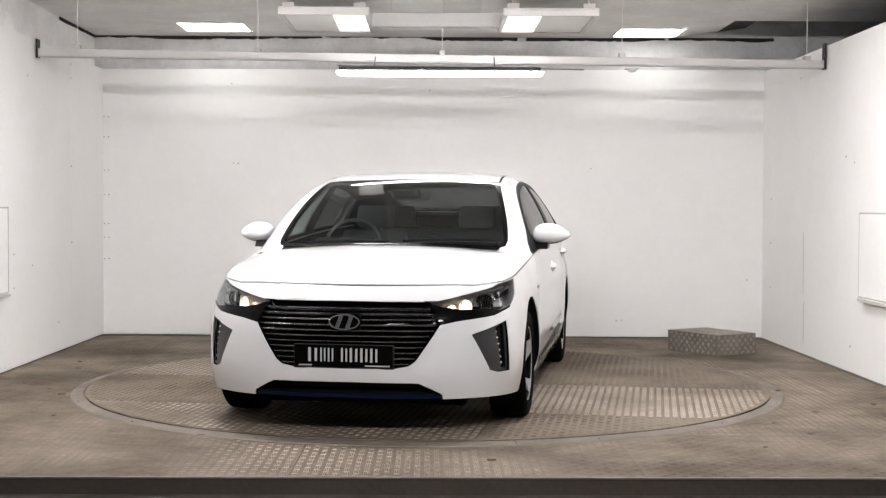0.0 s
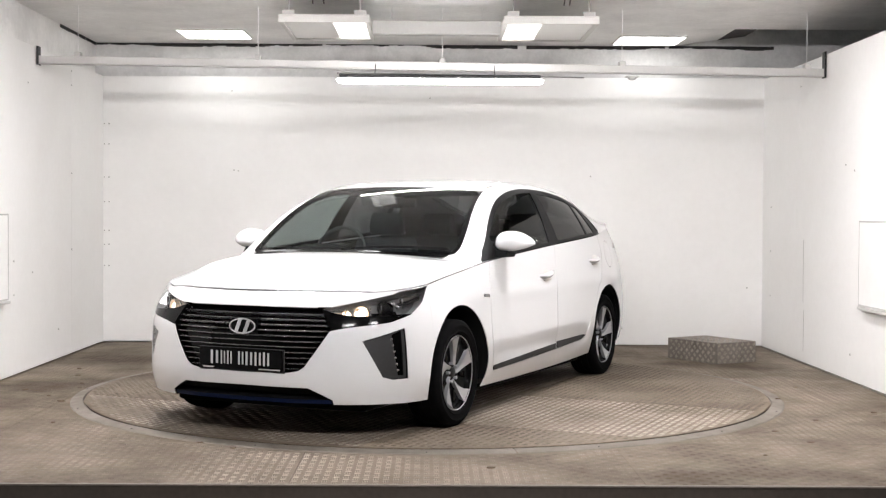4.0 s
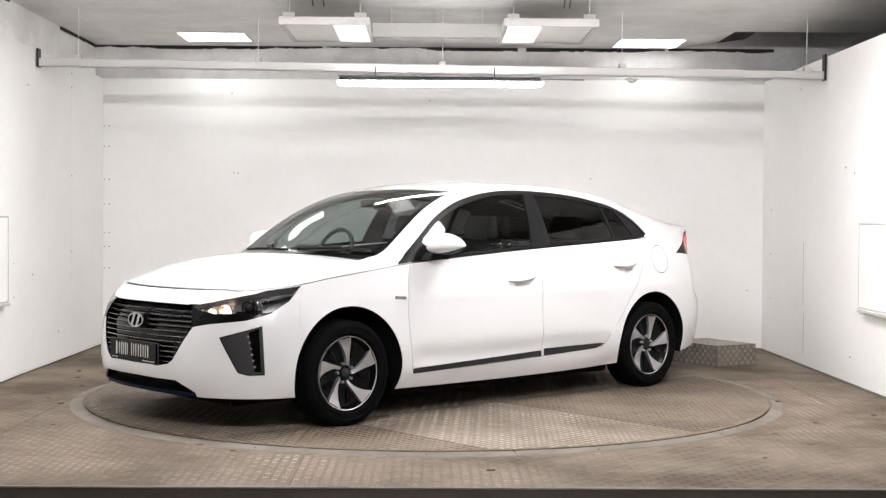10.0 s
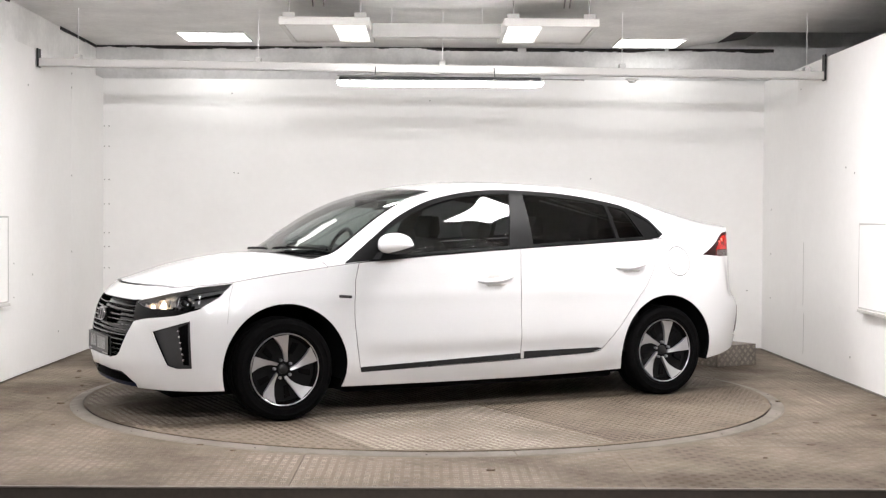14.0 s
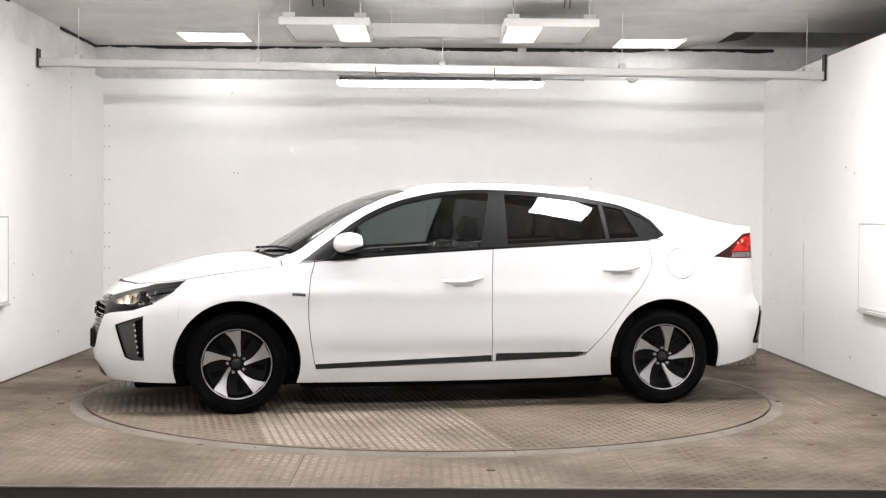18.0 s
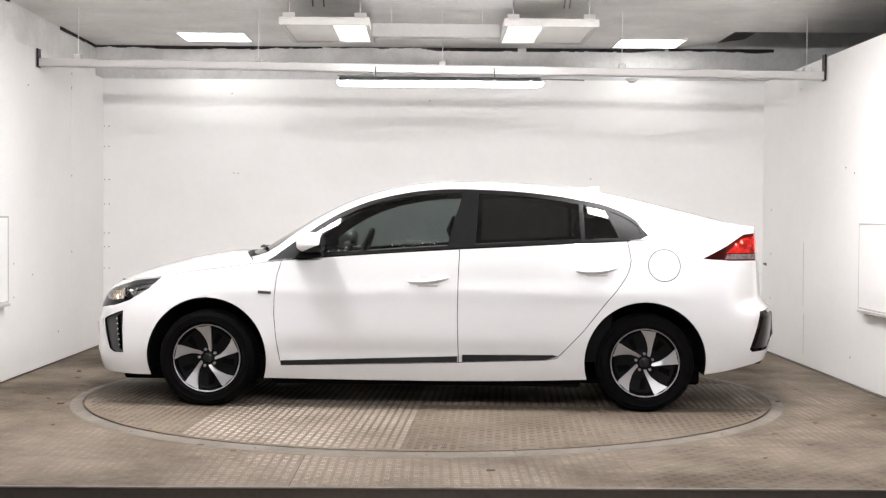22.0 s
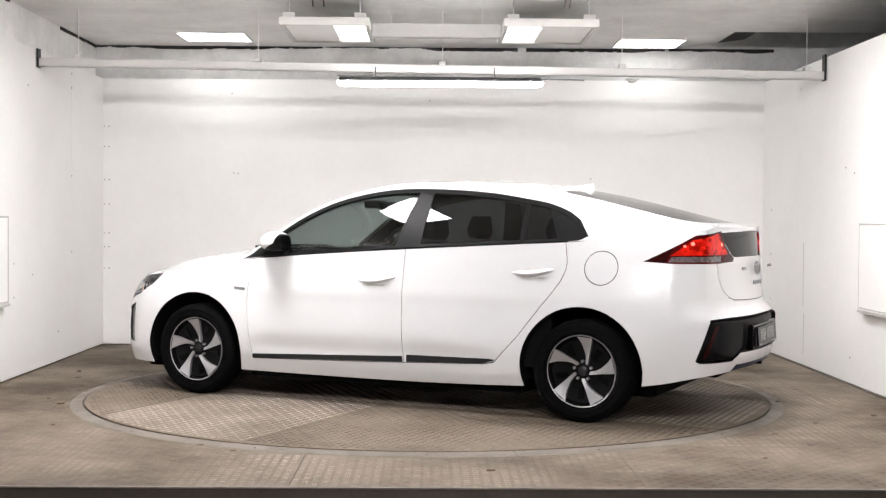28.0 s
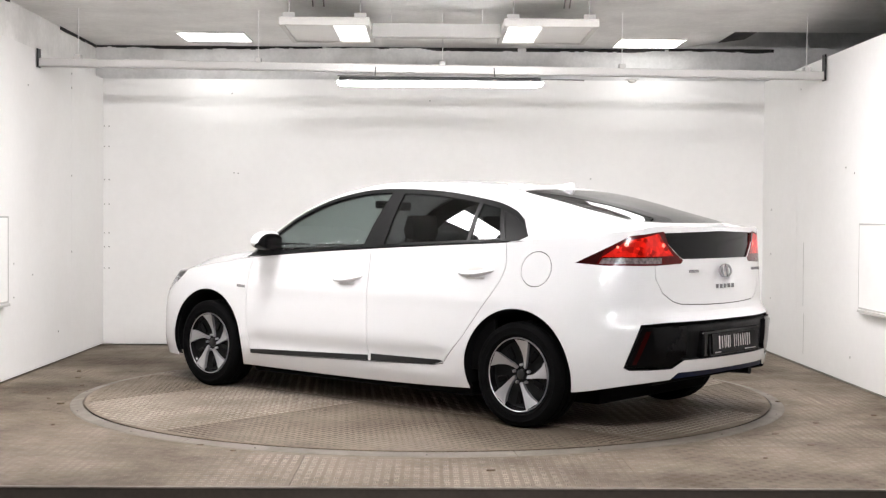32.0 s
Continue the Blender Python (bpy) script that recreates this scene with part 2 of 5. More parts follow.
# ---- the booth ----
LEFT, RIGHT, BACK_L, BACK_R, WALL_TOP = -3.06, 3.10, 3.38, 3.20, 2.495
SOFFIT_Z = 2.82


def wall_slab(name, outline, lo, hi, axis, mat, label):
    ob = part(name, prism(bmesh.new(), outline, lo, hi, axis), mat)
    return tagged(ob, label, "wall", kind="structure")


def sheet_wall(name, a, b, inward, seams, z0, z1, label, mat=WALL, thick=0.04):
    """A wall of upright panels from a to b (plan), butted with fine joints at the given shares of its length."""
    root = empty(name, label, "wall", kind="structure")
    a, b, n = Vector((*a, 0)), Vector((*b, 0)), Vector((*inward, 0))
    backing = bmesh.new()
    d = (b - a)
    quad = [a - n * (thick + 0.05), b - n * (thick + 0.05), b - n * thick, a - n * thick]
    prism(backing, [(q.x, q.y) for q in quad], z0, z1 - 0.01, "z")
    part("backing", backing, DARK, root)
    marks = [0.0, *seams, 1.0]
    for s, t in zip(marks, marks[1:]):
        p, q = a + d * s, a + d * t
        g = d.normalized() * 0.0012
        p, q = p + g, q - g
        bm = bmesh.new()
        prism(bm, [(w.x, w.y) for w in (p - n * thick, q - n * thick, q, p)], z0, z1, "z")
        part("panel", bm, mat, root)
    return root


sheet_wall("wall_north", (LEFT - 0.02, BACK_L), (RIGHT + 0.02, BACK_R), (0.032, -1.0), [], 0.012, WALL_TOP, "white painted sheet panelling at the back of the booth")
sheet_wall("wall_west", (LEFT, -3.6), (LEFT, BACK_L), (1, 0), [0.36, 0.845], 0.012, WALL_TOP, "white painted sheet panelling with fixing dots")
sheet_wall("wall_east", (RIGHT, BACK_R), (RIGHT, -3.6), (-1, 0), [0.163, 0.62], 0.012, WALL_TOP - 0.012, "white painted sheet panelling with a shallow board on it")

# concrete shell round and behind the panels
wall_slab("wall_concrete_back", [(-3.35, -0.3), (5.2, -0.3), (5.2, 4.4), (-3.35, 4.4)], 3.49, 3.9, "y", CONCRETE, "rough grey concrete wall above the panels")
wall_slab("wall_concrete_west", [(-3.6, -0.3), (3.62, -0.3), (3.62, 3.4), (-3.6, 3.4)], -3.45, -3.16, "x", SOFFIT, "rough pale concrete side wall")
# unseen length of the west wall, split off to bounce less light
wall_slab("wall_hall_west", [(-14.2, -0.3), (-3.6, -0.3), (-3.6, 3.4), (-14.2, 3.4)], -3.45, -3.16, "x", HALL_WALL, "unseen concrete side wall of the hall, dark to cut fill light")
# set far out and coloured dark, so the gap above the panels looks shaded
wall_slab("wall_concrete_east", [(-14.2, -0.3), (3.62, -0.3), (3.62, 4.4), (-14.2, 4.4)], 4.9, 5.2, "x", SHADE_CONCRETE, "rough concrete side wall beyond the panels, coloured dark for shade")
wall_slab("wall_behind", [(-3.45, -0.3), (5.2, -0.3), (5.2, 3.4), (-3.45, 3.4)], -14.4, -14.2, "y", HALL_WALL, "unseen concrete wall closing the hall, dark to cut fill light")

# ceiling: flat soffit, and a bay that rises towards the dark corner
bm = bmesh.new()
prism(bm, [(-3.2, -3.4), (4.95, -3.4), (4.95, 2.32), (2.25, 2.32), (2.25, 3.52), (-3.2, 3.52)], SOFFIT_Z, SOFFIT_Z + 0.12, "z")


def bay_slope(bm, x0, x1):
    """A length of the bay's underside, rising to the side."""
    z0, z1 = 0.137 * (x0 - 2.25), 0.137 * (x1 - 2.25)
    a = [bm.verts.new((x, y, SOFFIT_Z + z)) for x, y, z in ((x0, 2.32, z0), (x1, 2.32, z1), (x1, 3.52, z1), (x0, 3.52, z0))]
    b = [bm.verts.new((v.co.x, v.co.y, SOFFIT_Z + 0.24)) for v in a]
    bm.faces.new(a)
    bm.faces.new(b[::-1])
    for i in range(4):
        bm.faces.new((a[i], b[i], b[(i + 1) % 4], a[(i + 1) % 4]))


bay_slope(bm, 2.25, 2.72)
bmesh.ops.recalc_face_normals(bm, faces=bm.faces)
tagged(part("ceiling", bm, SOFFIT), "whitewashed concrete soffit with stained board marks", "ceiling", kind="structure")
# unseen hall soffit, added dark to hold back fill from the front
tagged(part("ceiling_hall", boxed(-3.2, 4.95, -14.2, -3.4, SOFFIT_Z, SOFFIT_Z + 0.12), HALL_WALL), "unseen concrete soffit of the hall, dark to cut fill light", "ceiling", kind="structure")
# outer end of the bay: its shade is painted in with the dark concrete
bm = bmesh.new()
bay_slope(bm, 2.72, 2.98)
# closed shaft added to keep light out of the corner
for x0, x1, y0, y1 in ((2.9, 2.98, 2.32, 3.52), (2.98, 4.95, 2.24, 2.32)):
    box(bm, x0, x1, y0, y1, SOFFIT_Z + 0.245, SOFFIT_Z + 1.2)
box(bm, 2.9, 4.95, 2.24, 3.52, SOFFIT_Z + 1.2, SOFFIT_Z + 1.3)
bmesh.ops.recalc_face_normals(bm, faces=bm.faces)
tagged(part("ceiling_bay", bm, SHADE_CONCRETE), "concrete bay over the side wall, coloured dark for shade", "ceiling", kind="structure")
tagged(part("ceiling_patch", boxed(-0.98, -0.52, -0.3, 0.76, SOFFIT_Z - 0.004, SOFFIT_Z + 0.01), BARE), "bare grey unpainted patch of the soffit", "ceiling", kind="structure")

# ragged dark joint where soffit and concrete walls meet
rng = random.Random(4)


def crack(name, a, b, thick, label, gaps=0.03):
    bm = bmesh.new()
    a, b = Vector(a), Vector(b)
    n = int((b - a).length / 0.045)
    h = thick
    for i in range(n):
        p, q = a.lerp(b, i / n), a.lerp(b, (i + 1) / n)
        h = min(max(h + thick * rng.uniform(-0.35, 0.35), 0.25 * thick), 1.4 * thick)
        if rng.random() < gaps:
            continue
        lo, hi = min(p.x, q.x), max(p.x, q.x)
        l2, h2 = min(p.y, q.y), max(p.y, q.y)
        box(bm, lo - 0.004, hi + 0.004, l2 - 0.004, h2 + 0.004, p.z - h, p.z + 0.006)
    return tagged(part(name, bm, DARK), label, "joint", kind="structure")


crack("trim_joint_back", (-3.14, 3.484, SOFFIT_Z), (3.3, 3.484, SOFFIT_Z - 0.0), 0.024, "ragged dark joint under the soffit")
crack("trim_joint_west", (-3.152, 2.3, SOFFIT_Z), (-3.152, 3.6, SOFFIT_Z), 0.02, "ragged dark joint under the soffit")
crack("trim_joint_west", (-3.152, -0.6, SOFFIT_Z), (-3.152, 0.95, SOFFIT_Z), 0.02, "ragged dark joint under the soffit")
crack("trim_joint_front", (-0.9, 0.16, SOFFIT_Z + 0.001), (3.3, 0.12, SOFFIT_Z + 0.001), 0.012, "flaking dark seam across the soffit", 0.3)

# floor front edge and the lower hall ground
tagged(part("ground", boxed(-3.16, 4.9, -14.2, 3.62, -0.4, -0.075), GROUND), "dark damp concrete ground of the hall", "ground", kind="structure")
edge = empty("kerb_edge", "low metal-capped step at the booth's front", "kerb", kind="structure")
part("riser", boxed(-3.16, 3.66, -3.10, -3.06, -0.075, -0.004), GROUND, edge)
part("cap_angle", boxed(-3.16, 3.66, -3.105, -3.085, -0.004, 0.004, 0.001), BAND, edge)

# ---- tread plate floor: sheets with gaps, raised bars in groups ----
RING_OUT, RING_IN, DISC_Z = 2.354, 2.272, 0.018
floor = empty("floor", "dirty aluminium tread plate sheets", "floor", kind="structure")
part("bedding", boxed(-3.16, 3.66, -3.085, 3.62, -0.06, -0.008), DARK, floor)
XS = [-3.12, -2.35, -0.62, 0.98, 2.62, 3.14]
YS = [-3.085, -2.02, -0.8, 0.55, 1.8, 3.4]
for x0, x1 in zip(XS, XS[1:]):
    for y0, y1 in zip(YS, YS[1:]):
        part("tread_plate", boxed(x0 + 0.0015, x1 - 0.0015, y0 + 0.0015, y1 - 0.0015, -0.008, 0.0, 0.0008), PLATE, floor)


def bar_mesh(name, centres, turns, z, length=0.032, width=0.0070, rise=0.0020, pitch=0.0105, mat=BAR):
    """Raised lens-shaped bars in groups of three at the given centres, as one mesh."""
    c = np.array(centres)
    t = np.array(turns)
    k = np.arange(-1, 2) * pitch
    across = np.stack([-np.sin(t), np.cos(t)], 1)
    along = np.stack([np.cos(t), np.sin(t)], 1)
    mids = (c[:, None, :] + across[:, None, :] * k[None, :, None]).reshape(-1, 2)
    al, ac = np.repeat(along, 3, 0), np.repeat(across, 3, 0)
    shape = [(-0.5, 0, 0), (-0.25, -0.5, 0), (0.25, -0.5, 0), (0.5, 0, 0), (0.25, 0.5, 0), (-0.25, 0.5, 0), (-0.27, 0, 1), (0.27, 0, 1)]
    vs = np.stack([np.concatenate([mids + al * (u * length) + ac * (v * width), np.full((len(mids), 1), z + w * rise)], 1) for u, v, w in shape], 1)
    quads = np.array([(1, 2, 7, 6), (4, 5, 6, 7)])
    tris = np.array([(0, 1, 6), (2, 3, 7), (3, 4, 7), (5, 0, 6)])
    base = np.arange(len(mids)) * 8
    q = (base[:, None, None] + quads[None]).reshape(-1, 4)
    r = (base[:, None, None] + tris[None]).reshape(-1, 3)
    me = bpy.data.meshes.new(name)
    me.from_pydata(vs.reshape(-1, 3).tolist(), [], q.tolist() + r.tolist())
    me.materials.append(mat)
    return me


def bar_grid(x0, x1, y0, y1, keep, turn=0.0, pitch=0.046):
    cs, ts = [], []
    cx, cy = (x0 + x1) / 2, (y0 + y1) / 2
    nx = ny = int(math.hypot(x1 - x0, y1 - y0) / pitch / 2) + 3
    ca, sa = math.cos(turn), math.sin(turn)
    for i in range(-nx, nx + 1):
        for j in range(-ny, ny + 1):
            u, v = i * pitch, j * pitch
            x, y = cx + u * ca - v * sa, cy + u * sa + v * ca
            if x0 + 0.012 < x < x1 - 0.012 and y0 + 0.012 < y < y1 - 0.012 and keep(x, y):
                cs.append((x, y))
                ts.append(turn + (0 if (i + j) % 2 else math.pi / 2))
    return cs, ts


cs, ts = [], []
for i, (x0, x1) in enumerate(zip(XS, XS[1:])):
    for j, (y0, y1) in enumerate(zip(YS, YS[1:])):
        a, b = bar_grid(max(x0, LEFT), min(x1, RIGHT), y0, min(y1, 3.3), lambda x, y: x * x + y * y > (RING_OUT + 0.03) ** 2)
        cs, ts = cs + a, ts + b
ob = new("tread_relief", bar_mesh("tread_bars", cs, ts, 0.0))
ob.parent = floor
tagged(ob, "worn raised bars of the tread plate", kind="stuff")

# flat steel band round the turntable, in eight lengths
band = empty("turntable_surround", "flat bent steel band set round the turntable", "steel band", kind="structure")
for k in range(8):
    bm = bmesh.new()
    a0, a1 = radians(45 * k + 11.2), radians(45 * k + 56.05)
    n = 24
    rows = []
    for i in range(n + 1):
        a = a0 + (a1 - a0) * i / n
        rows.append([bm.verts.new((r * math.cos(a), r * math.sin(a), z)) for r, z in ((RING_OUT, 0.0), (RING_OUT - 0.006, 0.005), (RING_IN + 0.004, 0.0145), (RING_IN, 0.0125), (RING_IN, -0.004))])
    for p, q in zip(rows, rows[1:]):
        for i in range(4):
            bm.faces.new((p[i], q[i], q[i + 1], p[i + 1]))
    bmesh.ops.recalc_face_normals(bm, faces=bm.faces)
    seg = part("band_length", bm, BAND, band, smooth=25)
    for i in range(2):
        a = a0 + (a1 - a0) * (i + 0.5) / 2
        bm = bmesh.new()
        bmesh.ops.create_cone(bm, cap_ends=True, segments=8, radius1=0.005, radius2=0.004, depth=0.003,
                              matrix=Matrix.Translation((math.cos(a) * 2.325, math.sin(a) * 2.325, 0.0095)))
        part("screw", bm, DARK, seg)

# ---- turntable disc: turns with the car ----
turntable = empty("turntable", "rotating disc of dirty aluminium tread plate sheets", "turntable")
DISC_R = 2.262
bm = bmesh.new()
bmesh.ops.create_cone(bm, cap_ends=True, segments=128, radius1=DISC_R - 0.004, radius2=DISC_R - 0.004, depth=0.012, matrix=Matrix.Translation((0, 0, 0.007)))
part("disc_base", bm, DARK, turntable)


def disc_piece(x0, x1, y0, y1):
    """A sheet of the disc: a rectangle trimmed to the disc's rim."""
    bm = bmesh.new()
    bmesh.ops.create_circle(bm, cap_ends=True, segments=160, radius=DISC_R)
    for co, no in (((x0, 0, 0), (-1, 0, 0)), ((x1, 0, 0), (1, 0, 0)), ((0, y0, 0), (0, -1, 0)), ((0, y1, 0), (0, 1, 0))):
        bmesh.ops.bisect_plane(bm, geom=bm.verts[:] + bm.edges[:] + bm.faces[:], plane_co=co, plane_no=no, clear_outer=True)
    if not bm.faces:
        bm.free()
        return None
    top = bmesh.ops.extrude_face_region(bm, geom=bm.faces[:])["geom"]
    for v in bm.verts:
        v.co.z = 0.0132
    for g in top:
        if isinstance(g, bmesh.types.BMVert):
            g.co.z = DISC_Z
    bmesh.ops.recalc_face_normals(bm, faces=bm.faces)
    return bm


DX = [-2.3, -1.25, 0.0, 1.25, 2.3]
DY = [-2.3, -0.62, 0.62, 2.3]
DULL_PLATES = {(0, 0), (1, 2), (2, 0), (3, 2), (0, 2)}
worn, dull = ([], []), ([], [])
for i, (x0, x1) in enumerate(zip(DX, DX[1:])):
    for j, (y0, y1) in enumerate(zip(DY, DY[1:])):
        bm = disc_piece(x0 + 0.0015, x1 - 0.0015, y0 + 0.0015, y1 - 0.0015)
        if bm:
            part("tread_plate", bm, PLATE, turntable)
            a, b = bar_grid(x0, x1, y0, y1, lambda x, y: x * x + y * y < (DISC_R - 0.03) ** 2, radians(90 if (i + j) % 2 else 0))
            to = dull if (i, j) in DULL_PLATES else worn
            to[0].extend(a)
            to[1].extend(b)
for (cs, ts), mat, label in ((worn, DISC_BAR, "worn bright bars of the tread plate"), (dull, DULL_BAR, "dirt-filled bars of the tread plate")):
    ob = new("tread_relief", bar_mesh("disc_bars", cs, ts, DISC_Z, mat=mat))
    ob.parent = turntable
    tagged(ob, label, kind="stuff")


# ---- fixtures of the booth ----
def led_panel(x, y, mat=LED, w=0.58, d=0.55, name="ceiling_panel_light", label="square lit LED panel light on the soffit"):
    lamp = empty(name, label, "ceiling light", name.replace("_", " ") + "s", at=(x, y, SOFFIT_Z))
    bm = bmesh.new()
    for x0, x1, y0, y1 in ((-w / 2 - 0.012, w / 2 + 0.012, -d / 2 - 0.012, -d / 2), (-w / 2 - 0.012, w / 2 + 0.012, d / 2, d / 2 + 0.012),
                           (-w / 2 - 0.012, -w / 2, -d / 2, d / 2), (w / 2, w / 2 + 0.012, -d / 2, d / 2)):
        box(bm, x0, x1, y0, y1, -0.012, 0)
    part("frame", bm, LAMP_WHITE, lamp)
    part("diffuser", boxed(-w / 2, w / 2, -d / 2, d / 2, -0.009, -0.001), mat, lamp)
    return lamp


led_panel(-1.925, 2.83)
led_panel(1.995, 3.04)
for x, y in ((-1.4, -1.1), (1.57, -1.0)):
    led_panel(x, y, FRONT_LED, label="square lit LED panel light on the soffit over the booth's front")


def flood_lamp(x):
    """A small flood lamp slung high in the hall, turned to the booth."""
    lamp = empty("flood_lamp", "small lit flood lamp hung from the hall soffit", "flood lamp", "hall flood lamps", at=(x, -5.4, 2.66))
    part("case", boxed(-0.32, 0.32, -0.07, 0.0, -0.09, 0.09, 0.01), GREY_PLASTIC, lamp)
    part("lit_glass", boxed(-0.30, 0.30, 0.001, 0.006, -0.075, 0.075), FLOOD, lamp, "glowing flood lamp glass")
    for s in (-0.33, 0.33):
        part("yoke_arm", boxed(s - 0.006, s + 0.006, -0.05, -0.02, -0.02, SOFFIT_Z - 2.66, 0.002), GREY_PLASTIC, lamp)


for x in (1.14, -0.55):
    flood_lamp(x)


def box_lamp(x0, x1, y0, y1, lit_left, label):
    """A shallow box lamp slung under the soffit on brackets, its diffuser lit at one end."""
    z0, z1 = 2.625, 2.672
    lamp = empty("box_lamp", label, "ceiling light", "slung box lamps", at=((x0 + x1) / 2, (y0 + y1) / 2, z0))
    cx, cy = (x0 + x1) / 2, (y0 + y1) / 2
    w, d = (x1 - x0) / 2, (y1 - y0) / 2
    bm = bmesh.new()
    t = 0.035
    box(bm, -w, w, -d, -d + t, 0, z1 - z0, 0.004)
    box(bm, -w, w, d - t, d, 0, z1 - z0, 0.004)
    box(bm, -w, -w + t, -d + t, d - t, 0, z1 - z0, 0.004)
    box(bm, w - t, w, -d + t, d - t, 0, z1 - z0, 0.004)
    part("rim", bm, LAMP_WHITE, lamp)
    part("back_plate", boxed(-w, w, -d, d, z1 - z0, z1 - z0 + 0.012, 0.003), LAMP_WHITE, lamp)
    split = -w + t + 0.40 * (2 * w - 2 * t) if lit_left else w - t - 0.40 * (2 * w - 2 * t)
    lo, hi = (-w + t, split) if lit_left else (split, w - t)
    part("lit_diffuser", boxed(lo + 0.001, hi - 0.001, -d + t, d - t, 0.012, 0.022), LAMP_GLOW, lamp, "glowing end of the diffuser")
    lo, hi = (split, w - t) if lit_left else (-w + t, split)
    part("diffuser", boxed(lo + 0.001, hi - 0.001, -d + t, d - t, 0.012, 0.022), DIFFUSER, lamp)
    for s in (-1, 1):
        bm = bmesh.new()
        box(bm, s * (w - 0.07) - 0.045, s * (w - 0.07) + 0.045, -d + 0.03, -d + 0.05, z1 - z0 + 0.012, z1 - z0 + 0.05, 0.004)
        rod(bm, (s * (w - 0.07), -d + 0.04, z1 - z0 + 0.045), (s * (w - 0.07), -d + 0.04, SOFFIT_Z - z0), 0.006)
        part("bracket", bm, TRIM_WHITE, lamp)
    return lamp


box_lamp(-1.12, -0.45, 0.78, 1.77, False, "white slung box lamp, lit at its inner end")
box_lamp(0.545, 1.25, 0.78, 1.77, True, "white slung box lamp, lit at its inner end")
duct = empty("light_duct", "plain white boxed duct between two slung lamps", "duct", at=(0, 1.2, SOFFIT_Z))
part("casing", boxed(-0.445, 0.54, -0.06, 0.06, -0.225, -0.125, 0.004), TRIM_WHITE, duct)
for x in (-0.3, 0.4):
    part("drop_rod", rod(bmesh.new(), (x, 0, -0.126), (x, 0, 0.0), 0.003), SOFFIT, duct)
for x in (-0.86, -0.78, 0.98, 1.02):
    bm = pipe(bmesh.new(), [(x, 0.55 + 0.04 * i, SOFFIT_Z - 0.005 - 0.004 * i * i) for i in range(5)], 0.006)
    tagged(part("lamp_cable", bm, CABLE), "grey cable from the soffit to a slung lamp", "cable", "lamp cables")

# hanging rail across the booth, on drop rods
rail = empty("hanging_rail", "white cable trunking hung across the booth on rods", "rail", at=(0, 1.33, 2.344))
bm = prism(bmesh.new(), [(LEFT + 0.02, 0.030), (RIGHT - 0.02, -0.030), (RIGHT - 0.02, 0.026), (LEFT + 0.02, 0.086)], -0.03, 0.03, "y", 0.004)
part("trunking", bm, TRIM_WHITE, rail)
part("lid_lip", prism(bmesh.new(), [(LEFT + 0.02, 0.022), (RIGHT - 0.02, -0.038), (RIGHT - 0.02, -0.031), (LEFT + 0.02, 0.029)], -0.031, 0.031, "y"), DOT, rail)
for x in (-2.74, -1.34, 0.096, 1.50, 2.95):
    zz = 0.068 - 0.0098 * (x + 3.0)
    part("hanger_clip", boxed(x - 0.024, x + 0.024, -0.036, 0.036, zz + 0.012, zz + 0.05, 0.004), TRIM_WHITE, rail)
    part("drop_rod", rod(bmesh.new(), (x, 0, zz + 0.05), (x, 0, SOFFIT_Z - 2.344), 0.0032), SOFFIT, rail)
for x, zz in ((LEFT + 0.012, 0.06), (RIGHT - 0.012, 0.0)):
    part("end_bracket", boxed(x - 0.006, x + 0.006, -0.04, 0.04, zz - 0.045, zz + (0.10 if x < 0 else 0.16), 0.002), GREY_PLASTIC, rail)

# tube lamp under the rail
tube = empty("tube_lamp", "long weatherproof batten lamp, lit, under the rail", "ceiling light", at=(0.077, 1.12, 2.246))
L2 = 0.79
bm = bmesh.new()
prof = [(math.cos(a) * 0.052, math.sin(a) * 0.040) for a in np.linspace(math.pi, 2 * math.pi, 13)]
rows = []
for x, s in ((-L2, 0.35), (-L2 + 0.008, 0.7), (-L2 + 0.035, 0.93), (-L2 + 0.08, 1.0), (L2 - 0.08, 1.0), (L2 - 0.035, 0.93), (L2 - 0.008, 0.7), (L2, 0.35)):
    rows.append([bm.verts.new((x, y * s, 0.002 + z * s)) for y, z in prof])
for p, q in zip(rows, rows[1:]):
    for i in range(12):
        bm.faces.new((p[i], p[i + 1], q[i + 1], q[i]))
    bm.faces.new((p[0], q[0], q[-1], p[-1]))
bm.faces.new(rows[0])
bm.faces.new(rows[-1][::-1])
bmesh.ops.recalc_face_normals(bm, faces=bm.faces)
part("diffuser", bm, TUBE, tube, "glowing rounded diffuser", smooth=40)
part("housing", boxed(-L2 + 0.02, L2 - 0.02, -0.045, 0.045, 0.003, 0.035, 0.008), GREY_PLASTIC, tube, "grey lamp housing")
for i in range(6):
    x = -L2 + 0.1 + i * (2 * L2 - 0.2) / 5
    part("clip", boxed(x - 0.012, x + 0.012, -0.055, 0.055, -0.008, 0.014, 0.003), TRIM_WHITE, tube)
for x in (-0.5, 0.42):
    part("hook", rod(bmesh.new(), (x, 0, 0.033), (x, 0.16, 0.13), 0.004), GREY_PLASTIC, tube)
bm = pipe(bmesh.new(), [(-0.72, 1.29, 2.309), (-0.2, 1.285, 2.302), (0.3, 1.285, 2.298), (0.75, 1.285, 2.292), (1.2, 1.29, 2.286)], 0.005)
tagged(part("rail_cable", bm, CABLE), "dark cable clipped under the rail", "cable")
sensor = empty("ceiling_sensor", "small white dome sensor under the rail", "sensor", at=(1.58, 1.33, 2.29))
bm = bmesh.new()
bmesh.ops.create_uvsphere(bm, u_segments=20, v_segments=10, radius=0.036)
